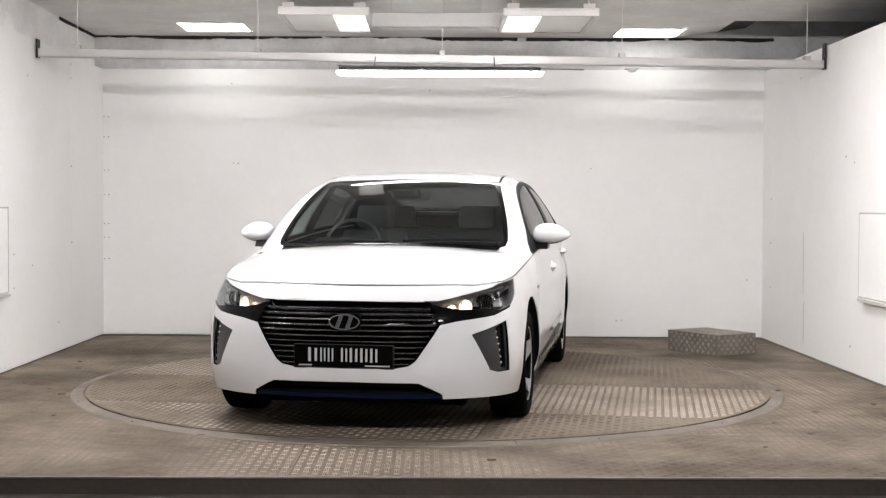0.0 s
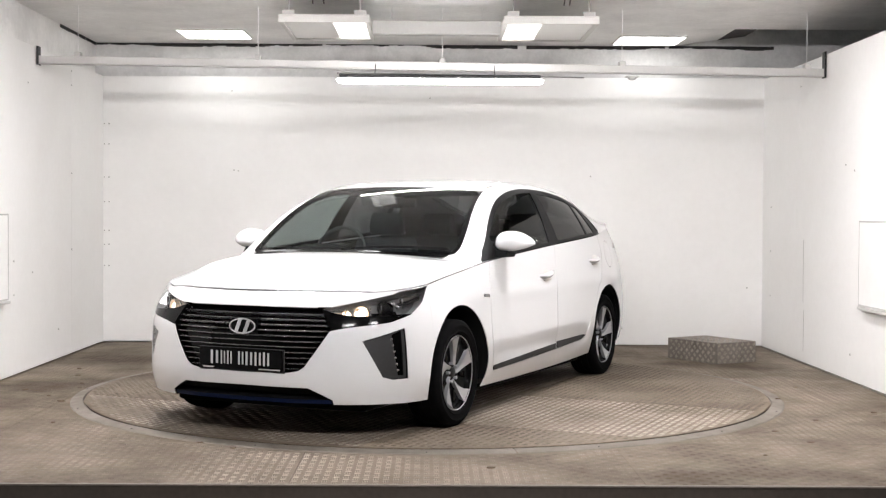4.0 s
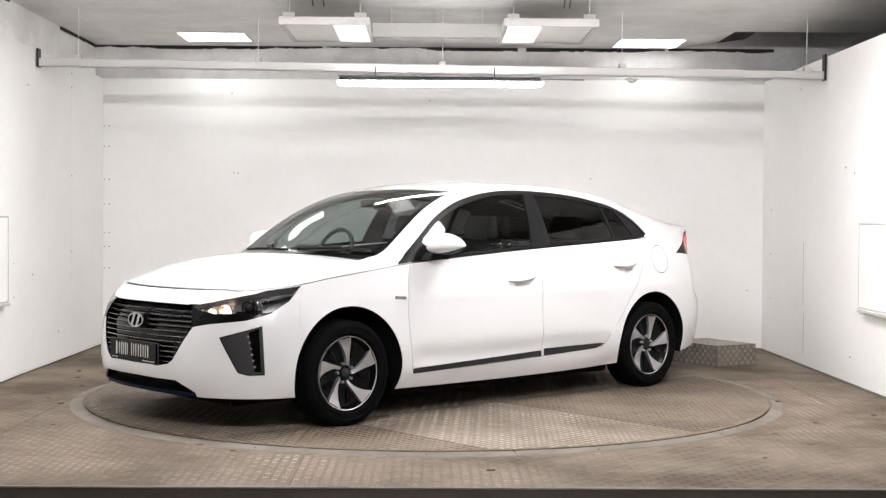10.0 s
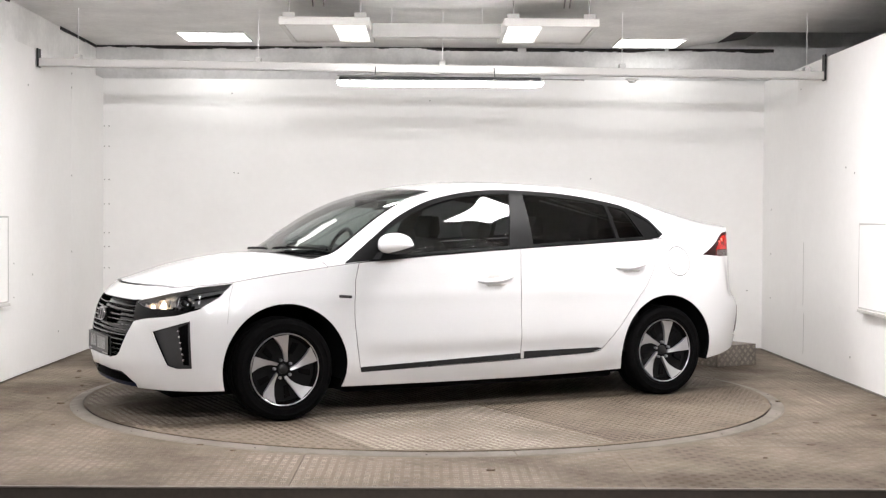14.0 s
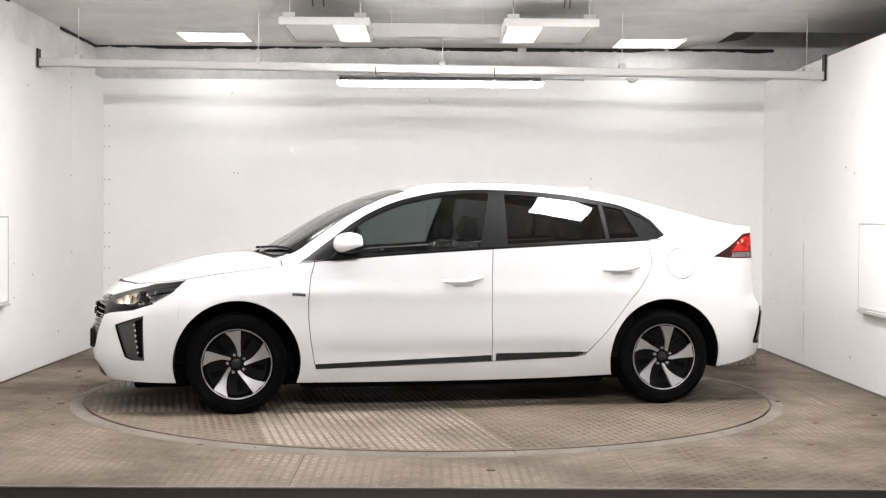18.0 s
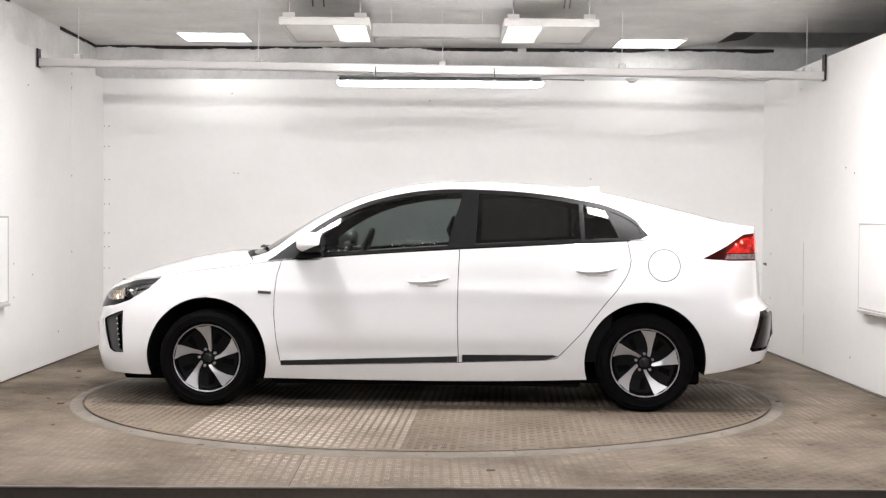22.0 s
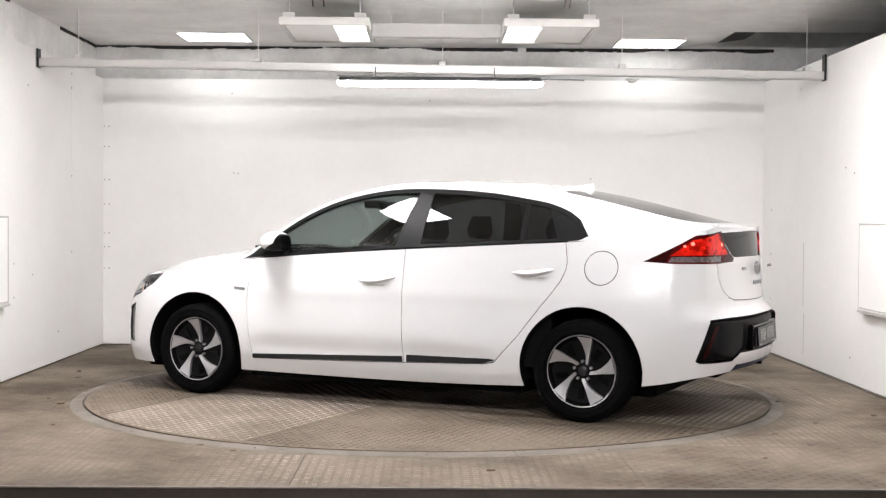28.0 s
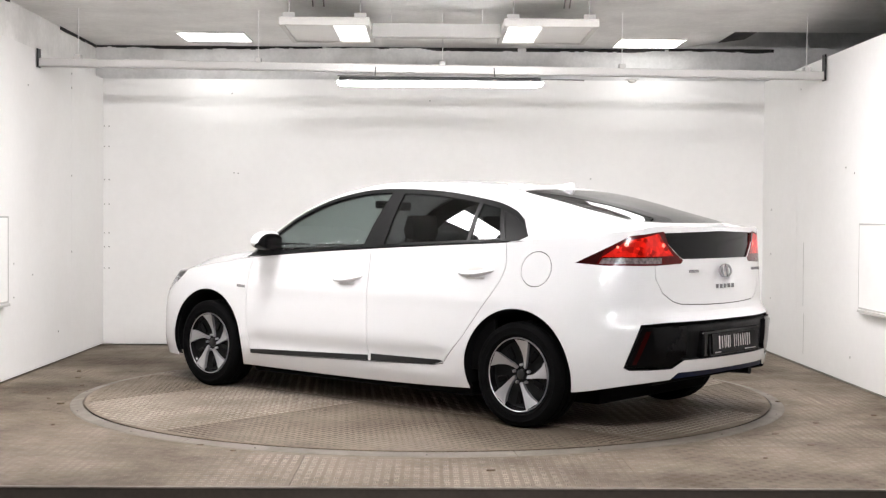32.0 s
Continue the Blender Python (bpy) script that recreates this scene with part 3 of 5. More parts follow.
for v in bm.verts:
    v.co.z *= 0.55 if v.co.z < 0 else 0.25
part("dome", bm, TRIM_WHITE, sensor, smooth=60)
part("plate", boxed(-0.05, 0.05, -0.04, 0.04, 0.004, 0.014, 0.003), TRIM_WHITE, sensor)


def wall_board(x, face, y0, y1, z0, z1, label):
    """A framed white board fixed to a side wall. face: the direction it looks in, +1 or -1 along x."""
    b = empty("wall_board", label, "board", "wall boards", at=(x, (y0 + y1) / 2, z0))
    h, w = z1 - z0, (y1 - y0) / 2
    f = 0.022 * face
    lo, hi = min(0, f), max(0, f)
    part("sheet", boxed(lo, hi - 0.004 if face > 0 else hi, -w + 0.012, w - 0.012, 0.012, h - 0.012), WALL, b)
    bm = bmesh.new()
    box(bm, lo, hi, -w, w, 0, 0.012, 0.002)
    box(bm, lo, hi, -w, w, h - 0.012, h, 0.002)
    part("top_and_bottom_trim", bm, TRIM_WHITE, b)
    bm = bmesh.new()
    box(bm, lo, hi, -w, -w + 0.012, 0.012, h - 0.012, 0.002)
    box(bm, lo, hi, w - 0.012, w, 0.012, h - 0.012, 0.002)
    part("side_trim", bm, TRIM_WHITE, b)
    part("pen_tray", boxed(lo, hi + 0.03 if face > 0 else hi, -w * 0.8, w * 0.9, -0.02, 0, 0.002) if face > 0 else boxed(lo - 0.03, hi, -w * 0.9, w * 0.9, -0.02, 0, 0.002), LIGHT_PLASTIC, b)


wall_board(LEFT + 0.002, 1, -0.55, 0.565, 0.575, 1.2, "white framed board on the panelled wall")
wall_board(RIGHT - 0.002, -1, -0.95, 0.42, 0.575, 1.185, "white framed board on the panelled wall with a tray")

# fixing dots and small marks on the panels
dots = bmesh.new()
for z in (0.72, 0.92, 1.05, 1.32, 1.55, 1.86, 2.05):
    for dx in (0.012, 0.055):
        rod(dots, (LEFT + dx, BACK_L - 0.005, z), (LEFT + dx, BACK_L + 0.002, z), 0.007 if dx > 0.02 else 0.006, 8)
for x, z in ((-1.83, 1.62), (-1.79, 1.615), (1.5, 1.58), (2.96, 0.55), (0.0, 2.30), (-1.85, 2.36), (1.75, 0.16), (1.80, 0.165)):
    yb = BACK_L + (BACK_R - BACK_L) * (x - LEFT) / (RIGHT - LEFT)
    rod(dots, (x, yb - 0.003, z), (x, yb + 0.002, z), 0.007, 8)
tagged(part("wall_marks_north", dots, DOT), "small grey fixing dots on the panels", "marks", kind="structure")
dots = bmesh.new()
for y, z in ((2.3, 2.3), (2.3, 2.42), (2.3, 1.55), (2.3, 0.9), (1.2, 0.75), (0.75, 0.85), (0.75, 0.6), (1.9, 0.25), (1.1, 2.2)):
    rod(dots, (LEFT - 0.002, y, z), (LEFT + 0.003, y, z), 0.008, 8)
for y, z in ((2.0, 2.3), (0.6, 1.55), (0.65, 0.2), (0.8, 1.6), (2.9, 0.5), (2.9, 0.9), (2.9, 1.3)):
    rod(dots, (RIGHT + 0.002, y, z), (RIGHT - 0.003, y, z), 0.008, 8)
for y, z0, z1 in ((1.87, 0.50, 1.02), (1.85, 0.10, 0.44)):
    box(dots, RIGHT - 0.0012, RIGHT + 0.002, y - 0.003, y + 0.003, z0, z1)
tagged(part("wall_marks_side", dots, DOT), "small grey fixing dots on the panels", "marks", kind="structure")
skirt = bmesh.new()
box(skirt, RIGHT - 0.014, RIGHT - 0.001, -3.0, BACK_R - 0.05, 0.001, 0.011)
tagged(part("baseboard", skirt, BAND), "low metal skirting angle along the side wall", "skirting", kind="structure")

# step box of tread plate standing by the back corner
step_box = empty("step_box", "portable step box of aluminium tread plate on the floor", "step box", at=(2.36, 1.72, 0.0016))
step_box.rotation_euler = (0, 0, radians(31))
w, d, h = 0.43, 0.60, 0.172
part("top_plate", boxed(0, w, 0, d, h - 0.004, h, 0.001), BOX_PLATE, step_box)
part("front_plate", boxed(0, w, 0.0, 0.004, 0, h - 0.004), BOX_PLATE, step_box)
part("back_plate", boxed(0, w, d - 0.004, d, 0, h - 0.004), BOX_PLATE, step_box)
part("side_plate", boxed(0, 0.004, 0.004, d - 0.004, 0, h - 0.004), BOX_PLATE, step_box)
part("side_plate", boxed(w - 0.004, w, 0.004, d - 0.004, 0, h - 0.004), BOX_PLATE, step_box)
for nm, m4, ww, hh in (("side_bars", Matrix(((0, 0, -1, 0), (-1, 0, 0, d), (0, 1, 0, 0), (0, 0, 0, 1))), d, h),
                       ("front_bars", Matrix(((1, 0, 0, 0), (0, 0, -1, 0), (0, 1, 0, 0), (0, 0, 0, 1))), w, h), ("top_bars", Matrix.Translation((0, 0, h)), w, d)):
    a, b = bar_grid(0, ww, 0, hh, lambda x, y: True, math.pi / 4)
    me = bar_mesh(nm, a, b, 0.0, mat=DISC_BAR)
    me.transform(m4)
    ob = new("tread_relief", me)
    ob.parent = step_box
    tagged(ob, "raised tread bars", kind="stuff")

# litter on the floor
rng = random.Random(11)
for x, y in ((-2.35, -0.55), (-2.5, -0.3), (-2.45, 0.35), (-2.75, 0.0), (-2.15, -1.4), (2.05, -1.95), (1.7, -2.35), (2.3, -0.35), (2.6, 0.3), (-1.2, -2.03), (-2.4, 0.1), (2.3, -1.2), (-1.0, -2.2),
             (-2.6, 0.8), (-2.7, 1.2), (1.95, -1.6), (0.3, -2.7), (2.75, -0.9), (-2.85, -0.5)):
    bm = bmesh.new()
    n = rng.randint(5, 7)
    r = rng.uniform(0.012, 0.026)
    o = [(math.cos(6.283 * i / n) * r * rng.uniform(0.6, 1.2), math.sin(6.283 * i / n) * r * rng.uniform(0.3, 0.8)) for i in range(n)]
    z = 0.0018
    prism(bm, o, z, z + rng.uniform(0.004, 0.010), "z", 0.001)
    ob = part("leaf_scrap", bm, DEBRIS)
    on_band = RING_IN < math.hypot(x, y) < RING_OUT
    ob.location = (x, y, 0.008 if on_band else 0)
    tagged(ob, "small dry brown leaf scrap on the plate floor", "litter", "floor litter")


# ---- the car: smooth shells drawn flat, cut into panels, then wrapped ----
CAR_X, CAR_Y = -0.035, -0.058
car = empty("car", "white five-door hatchback with black grille and alloy wheels", "car")

roof_mid = curve([-2.13, -2.0, -1.8, -1.5, -1.2, -0.85, -0.45, -0.15, 0.12, 0.35, 0.58, 0.8, 1.02, 1.18, 1.3, 1.55, 1.75, 1.9, 2.0, 2.08],
                 [1.160, 1.180, 1.228, 1.302, 1.368, 1.425, 1.452, 1.453, 1.433, 1.384, 1.305, 1.198, 1.070, 0.985, 0.983, 0.950, 0.904, 0.860, 0.827, 0.797])
bow = curve([-2.13, -1.2, -0.3, 0.35, 0.9, 1.2, 2.08], [-0.11, -0.05, 0.0, 0.07, 0.11, 0.12, 0.14])
belt_y = curve([-2.03, -1.8, -1.55, -1.3, -0.8, -0.2, 0.6, 1.0, 1.2, 1.5, 1.7, 1.85, 1.967], [0.66, 0.735, 0.79, 0.83, 0.868, 0.874, 0.868, 0.858, 0.848, 0.832, 0.806, 0.75, 0.63])
belt_z = curve([-2.03, -1.8, -1.55, -1.3, -0.8, -0.2, 0.6, 1.0, 1.2, 1.5, 1.7, 1.85, 1.967], [1.148, 1.122, 1.096, 1.076, 1.049, 1.016, 0.963, 0.929, 0.902, 0.862, 0.829, 0.812, 0.797])
rail_y = curve([-2.1, -1.8, -1.4, -1.0, -0.5, 0.0, 0.2, 0.4, 0.6, 0.7, 0.8, 0.92, 1.05, 1.3, 1.6, 1.98], [0.56, 0.58, 0.61, 0.644, 0.652, 0.652, 0.654, 0.672, 0.706, 0.728, 0.752, 0.771, 0.776, 0.70, 0.66, 0.55])
rail_z = curve([-2.1, -1.9, -1.6, -1.344, -1.163, -0.91, -0.62, -0.336, -0.193, 0.0, 0.2, 0.412, 0.624, 0.818, 0.95, 1.05, 1.3, 1.6, 1.98],
               [1.158, 1.184, 1.250, 1.312, 1.350, 1.385, 1.409, 1.417, 1.419, 1.412, 1.384, 1.330, 1.236, 1.108, 1.01, 0.952, 0.945, 0.905, 0.803])


@functools.lru_cache(maxsize=None)
def edge_point(xi, fy, fz):
    x = xi
    for _ in range(5):
        x = xi - bow(xi) * (fy(x) / 0.7) ** 2
    return Vector((x, fy(x), fz(x))).freeze()


def upper(xi, a):
    """The upper shell: a 0 at the belt line, 1 at the roof rail, 2 on the centre line."""
    s, r = edge_point(xi, belt_y, belt_z), edge_point(xi, rail_y, rail_z)
    zc = roof_mid(xi)

    def side(t):
        p = s.lerp(r, t)
        p.y += 0.018 * math.sin(math.pi * t) * (1 - step(xi, 0.9, 1.3))
        return p

    def top(t):
        y = r.y * (1 - t)
        return Vector((xi - bow(xi) * (y / 0.7) ** 2, y, r.z + (zc - r.z) * (1 - abs(1 - t) ** 2.3)))
    d0, d1 = 0.16, 0.14
    if a < 1 - d0:
        return side(a)
    if a > 1 + d1:
        return top(a - 1)
    t = (a - 1 + d0) / (d0 + d1)
    p, q = side(1 - d0), top(d1)
    return p * (1 - t) ** 2 + r * 2 * t * (1 - t) + q * t * t


# lower shell: plan outline from the nose round to the tail
plan = [(2.252, 0.0), (2.238, 0.25), (2.195, 0.45), (2.12, 0.62), (2.01, 0.76), (1.88, 0.846), (1.7, 0.888), (1.38, 0.905), (0.95, 0.908), (0.0, 0.912),
        (-0.95, 0.912), (-1.38, 0.912), (-1.7, 0.895), (-1.93, 0.842), (-2.09, 0.72), (-2.19, 0.5), (-2.24, 0.25), (-2.255, 0.0)]
chord = [0.0]
for p, q in zip(plan, plan[1:]):
    chord.append(chord[-1] + math.hypot(q[0] - p[0], q[1] - p[1]))
LEN = chord[-1]
plan_x, plan_y = curve(chord, [p[0] for p in plan]), curve(chord, [p[1] for p in plan])
dense = np.linspace(0, LEN, 1200)
dense_x, dense_y = np.array([plan_x(s) for s in dense]), np.array([plan_y(s) for s in dense])


def s_at(x):
    """Place along the outline where the side stands at x."""
    return float(np.interp(-x, -dense_x, dense))


def s_front(y):
    return float(np.interp(y, dense_y[:330], dense[:330]))


def s_rear(y):
    return float(np.interp(y, dense_y[::-1][:330], dense[::-1][:330]))


rim = [upper(2.08, a) for a in np.linspace(2, 0, 40)] + [upper(x, 0) for x in np.linspace(2.07, -2.12, 200)] + [upper(-2.13, a) for a in np.linspace(0, 2, 40)]
rim_x = np.array([v.x for v in rim])
rim_d = np.concatenate([[0], np.cumsum([(b - a).length for a, b in zip(rim, rim[1:])])])
F_END, R_END = s_at(1.7), s_at(-1.6)
d_front, d_rear = float(np.interp(-1.7, -rim_x, rim_d)), float(np.interp(1.6, -rim_x, rim_d))


def rim_at(s):
    """The belt-line point that stands over the outline at s."""
    if s < F_END:
        d = d_front * s / F_END
    elif s > R_END:
        d = d_rear + (rim_d[-1] - d_rear) * (s - R_END) / (LEN - R_END)
    else:
        d = float(np.interp(-plan_x(s), -rim_x, rim_d))
    return Vector([float(np.interp(d, rim_d, [v[i] for v in rim])) for i in range(3)])


rim_table = [rim_at(s) for s in np.linspace(0, LEN, 600)]
rim_rows = [np.array([v[i] for v in rim_table]) for i in range(3)]
rim_keys = np.linspace(0, LEN, 600)


def rim_fast(s):
    return [float(np.interp(s, rim_keys, r)) for r in rim_rows]


sill_z = curve([0, s_at(1.75), s_at(1.0), s_at(-0.97), s_at(-1.71), s_at(-2.05), LEN], [0.212, 0.212, 0.20, 0.212, 0.252, 0.31, 0.338])
power = curve([0, s_at(1.95), s_at(1.3), s_at(-1.2), LEN], [5.0, 5.0, 3.2, 3.2, 3.0])
tuck = curve([0, s_at(1.9), s_at(1.0), s_at(-1.0), s_at(-1.8), LEN], [0.04, 0.03, 0.05, 0.05, 0.03, 0.05])


def lower(s, z):
    """The lower shell at outline place s and height z."""
    s = min(max(s, 0), LEN)
    bx, by = plan_x(s), plan_y(s)
    rx, ry, rz = rim_fast(s)
    zb = sill_z(s)
    v = min(max((z - zb) / (rz - zb), 0), 1)
    g = v ** power(s)
    rear = step(-bx, 1.85, 2.12)
    if rear:
        ledge = 0.66 * step(z, 0.60, 0.725) + 0.34 * min(max((z - 0.725) / (rz - 0.725), 0), 1)
        g = g * (1 - rear) + ledge * rear
    e = 0.01
    tx, ty = plan_x(s + e) - plan_x(s - e), plan_y(s + e) - plan_y(s - e)
    k = math.hypot(tx, ty) or 1
    nx, ny = -ty / k, tx / k
    if nx * bx + ny * by < 0:
        nx, ny = -nx, -ny
    inset = tuck(s) * max(0, 1 - v / 0.3) ** 2
    inset += 0.016 * math.exp(-((z - 0.37) / 0.06) ** 2) * step(bx, -0.95, -0.7) * (1 - step(bx, 0.8, 1.0))
    inset -= 0.006 * math.exp(-((z - 0.74) / 0.05) ** 2) * step(bx, -1.9, -1.5) * (1 - step(bx, 1.3, 1.7))
    return Vector((bx + (rx - bx) * g - nx * inset, by + (ry - by) * g - ny * inset, z))


def wrapped(fn, u, v, depth):
    """A point of a shell, set in by depth along its inward normal."""
    p = fn(u, v)
    if not depth:
        return p
    a, b = fn(u + 0.008, v) - fn(u - 0.008, v), fn(u, v + 0.008) - fn(u, v - 0.008)
    n = a.cross(b)
    if n.length < 1e-9:
        return p
    n.normalize()
    if n.dot(p - Vector((p.x * 0.8, 0, 0.45))) < 0:
        n = -n
    q = p - n * depth
    q.y = max(q.y, 0) if p.y > 1e-4 else 0
    return q


def inside(poly, u, v):
    hit = False
    j = len(poly) - 1
    for i in range(len(poly)):
        (a, b), (c, d) = poly[i], poly[j]
        if (b > v) != (d > v) and u < (c - a) * (v - b) / (d - b) + a:
            hit = not hit
        j = i
    return hit


def off_line(line, u, v):
    best = 9.0
    for (a, b), (c, d) in zip(line, line[1:]):
        k = (c - a) ** 2 + (d - b) ** 2
        t = min(max(((u - a) * (c - a) + (v - b) * (d - b)) / k, 0), 1) if k else 0
        best = min(best, math.hypot(u - a - t * (c - a), v - b - t * (d - b)))
    return best


def shifted(line, w):
    out = []
    for i, (u, v) in enumerate(line):
        a, b = line[max(i - 1, 0)], line[min(i + 1, len(line) - 1)]
        d = math.hypot(b[0] - a[0], b[1] - a[1]) or 1
        out.append((u - (b[1] - a[1]) / d * w, v + (b[0] - a[0]) / d * w))
    return out


def flat_cut(bm, line):
    """Cuts the flat sheet along a line of (u, v) points."""
    for (a, b), (c, d) in zip(line, line[1:]):
        k = math.hypot(c - a, d - b)
        if k < 1e-6:
            continue
        lu, hu, lv, hv = min(a, c) - 1e-4, max(a, c) + 1e-4, min(b, d) - 1e-4, max(b, d) + 1e-4
        geom = set()
        for f in bm.faces:
            u0, v0, _ = f.verts[0].co
            if u0 < lu - 0.1 or u0 > hu + 0.1 or v0 < lv - 0.1 or v0 > hv + 0.1:
                continue
            us = [w.co.x for w in f.verts]
            if max(us) < lu or min(us) > hu:
                continue
            vs = [w.co.y for w in f.verts]
            if max(vs) < lv or min(vs) > hv:
                continue
            geom.add(f)
            geom.update(f.edges)
            geom.update(f.verts)
        if geom:
            bmesh.ops.bisect_plane(bm, geom=list(geom), dist=1e-5, plane_co=(a, b, 0), plane_no=(-(d - b) / k, (c - a) / k, 0))


def sheet(us, rows):
    """A flat sheet; rows(u) gives the v values over u."""
    bm = bmesh.new()
    cols = [[bm.verts.new((u, v, 0)) for v in rows(u)] for u in us]
    for p, q in zip(cols, cols[1:]):
        for i in range(len(p) - 1):
            bm.faces.new((p[i], q[i], q[i + 1], p[i + 1]))
    return bm


def collect(flat, fn, names, depth=0.0, both=True, mirror=False, thick=0.005, depth_scale=None):
    """Wraps the faces of the named regions into a new bmesh, on one side or both, with turned-in edges."""
    bm = bmesh.new()
    done = {}
    for f in flat.faces:
        if regions[f] not in names:
            continue
        ring = []
        for w in f.verts:
            if w not in done:
                done[w] = bm.verts.new(wrapped(fn, w.co.x, w.co.y, depth))
            ring.append(done[w])
        try:
            bm.faces.new(ring)
        except ValueError:
            pass
    bm.normal_update()
    if not bm.faces:
        return bm
    total = sum(f.normal.dot(f.calc_center_median() - Vector((f.calc_center_median().x * 0.8, 0, 0.45))) * f.calc_area() for f in bm.faces)
    if total < 0:
        bmesh.ops.reverse_faces(bm, faces=bm.faces[:])
    bm.normal_update()
    if both:
        twin = bmesh.ops.duplicate(bm, geom=bm.faces[:] + bm.edges[:] + bm.verts[:])["geom"]
        for g in twin:
            if isinstance(g, bmesh.types.BMVert):
                g.co.y = -g.co.y
        bmesh.ops.reverse_faces(bm, faces=[g for g in twin if isinstance(g, bmesh.types.BMFace)])
        bmesh.ops.remove_doubles(bm, verts=[v for v in bm.verts if abs(v.co.y) < 0.003], dist=0.002)
    elif mirror:
        for v in bm.verts:
            v.co.y = -v.co.y
        bmesh.ops.reverse_faces(bm, faces=bm.faces[:])
    bm.normal_update()
    if thick:
        normals = {v: v.normal.copy() for v in bm.verts}
        rim_edges = [e for e in bm.edges if e.is_boundary]
        pairs = {}
        for e in rim_edges:
            for v in e.verts:
                if v not in pairs:
                    pairs[v] = bm.verts.new(v.co - normals[v] * thick)
        for e in rim_edges:
            f = e.link_faces[0]
            a, b = e.verts
            loop = next(l for l in f.loops if l.edge is e)
            a, b = loop.vert, loop.link_loop_next.vert
            bm.faces.new((b, a, pairs[a], pairs[b]))
    return bm


# --- lower shell regions ---
def sx(pts):
    return [(s_at(x), z) for x, z in pts]


def top_of(s):
    return rim_fast(s)[2]


def circle(u, v, r, n=40):
    return [(u + r * math.cos(2 * math.pi * i / n), v + r * math.sin(2 * math.pi * i / n)) for i in range(n)]


FRONT_HUB, REAR_HUB, HUB_Z = 1.376, -1.348, 0.322
ARCH_F, ARCH_R = 0.380, 0.374
arch_f, arch_r = circle(s_at(FRONT_HUB), HUB_Z, ARCH_F, 56), circle(s_at(REAR_HUB), HUB_Z, ARCH_R, 56)
sf, sr = s_front, s_rear
top_edge = [(s, top_of(s) - 0.010) for s in np.linspace(s_at(1.672), s_at(1.90), 9)] + [(s_at(1.95), 0.784), (sf(0.72), 0.764), (sf(0.62), 0.742), (sf(0.54), 0.726)]
headlamp = [(sf(0.455), 0.712), (sf(0.52), 0.690), (sf(0.62), 0.674), (s_at(1.96), 0.668), (s_at(1.87), 0.688), (s_at(1.77), 0.742)] + top_edge
lamp_black = [(sf(0.43), 0.719), (sf(0.50), 0.598), (sf(0.58), 0.615), (s_at(2.0), 0.640), (s_at(1.87), 0.682), (s_at(1.93), 0.70), (sf(0.55), 0.72)]
grille = [(-0.05, 0.719), (sf(0.455), 0.717), (sf(0.50), 0.60), (sf(0.37), 0.412), (sf(0.335), 0.388), (sf(0.26), 0.375), (-0.05, 0.372)]
intake = [(-0.05, 0.304), (sf(0.385), 0.300), (sf(0.44), 0.275), (sf(0.51), 0.238), (sf(0.52), 0.19), (-0.05, 0.19)]
lip = [(-0.05, 0.233), (sf(0.5), 0.233), (sf(0.52), 0.19), (-0.05, 0.19)]
fog = [(sf(0.65), 0.547), (s_at(1.93), 0.612), (s_at(1.918), 0.345), (sf(0.775), 0.342), (sf(0.735), 0.358)]
fog_lamps = [(sf(0.775), 0.577), (s_at(1.945), 0.600), (s_at(1.935), 0.36), (s_at(1.965), 0.362)]


def s_true(x, z):
    """Place along the outline where the shell itself stands at x at height z."""
    a, b = s_at(-0.5), LEN
    for _ in range(40):
        m = (a + b) / 2
        a, b = (m, b) if lower(m, z).x > x else (a, m)
    return (a + b) / 2


TIP = lower(s_at(-1.708), 0.962).x
tail_lamp = [(s_true(TIP, 0.962), 0.962), (s_true(TIP - 0.10, 1.012), 1.012), (s_true(TIP - 0.20, 1.068), 1.068), (s_true(TIP - 0.27, 1.112), 1.112), (sr(0.60), 1.136), (sr(0.575), 1.137), (sr(0.54), 1.06), (sr(0.45), 0.995), (sr(0.415), 0.977),
             (sr(0.44), 0.958), (sr(0.64), 0.950), (s_at(-1.9), 0.950)]
tail_tip = [(s_at(-1.69), 0.94), (s_at(-1.69), 1.15), (s_true(TIP - 0.20, 1.10), 1.15), (s_true(TIP - 0.12, 0.95), 0.94)]
tail_clear = [(s_true(TIP - 0.14, 0.965), 0.960), (s_true(TIP - 0.155, 0.99), 0.990), (sr(0.60), 0.992), (sr(0.60), 0.960)]
tail_lit = [(s_true(TIP - 0.15, 0.997), 0.997), (s_true(TIP - 0.255, 1.085), 1.085), (sr(0.62), 1.125), (sr(0.555), 1.055), (sr(0.50), 1.002)]
tail_panel = [(LEN + 0.05, 0.984), (sr(0.42), 0.984), (sr(0.45), 0.998), (sr(0.54), 1.063), (sr(0.58), 1.128), (LEN + 0.05, 1.140)]
applique = [(LEN + 0.05, 0.648), (sr(0.60), 0.644), (s_at(-2.075), 0.636), (s_at(-2.005), 0.402), (s_at(-2.03), 0.386), (sr(0.55), 0.388), (sr(0.47), 0.432), (LEN + 0.05, 0.432)]
rear_fog = [(sr(0.46), 0.622), (s_at(-2.083), 0.622), (s_at(-2.018), 0.405), (sr(0.55), 0.402), (sr(0.46), 0.46)]
reflector = [(s_at(-2.095), 0.60), (s_at(-2.112), 0.60), (s_at(-2.06), 0.42), (s_at(-2.042), 0.42)]
diffuser = [(LEN + 0.05, 0.366), (sr(0.50), 0.366), (sr(0.58), 0.31), (LEN + 0.05, 0.31)]
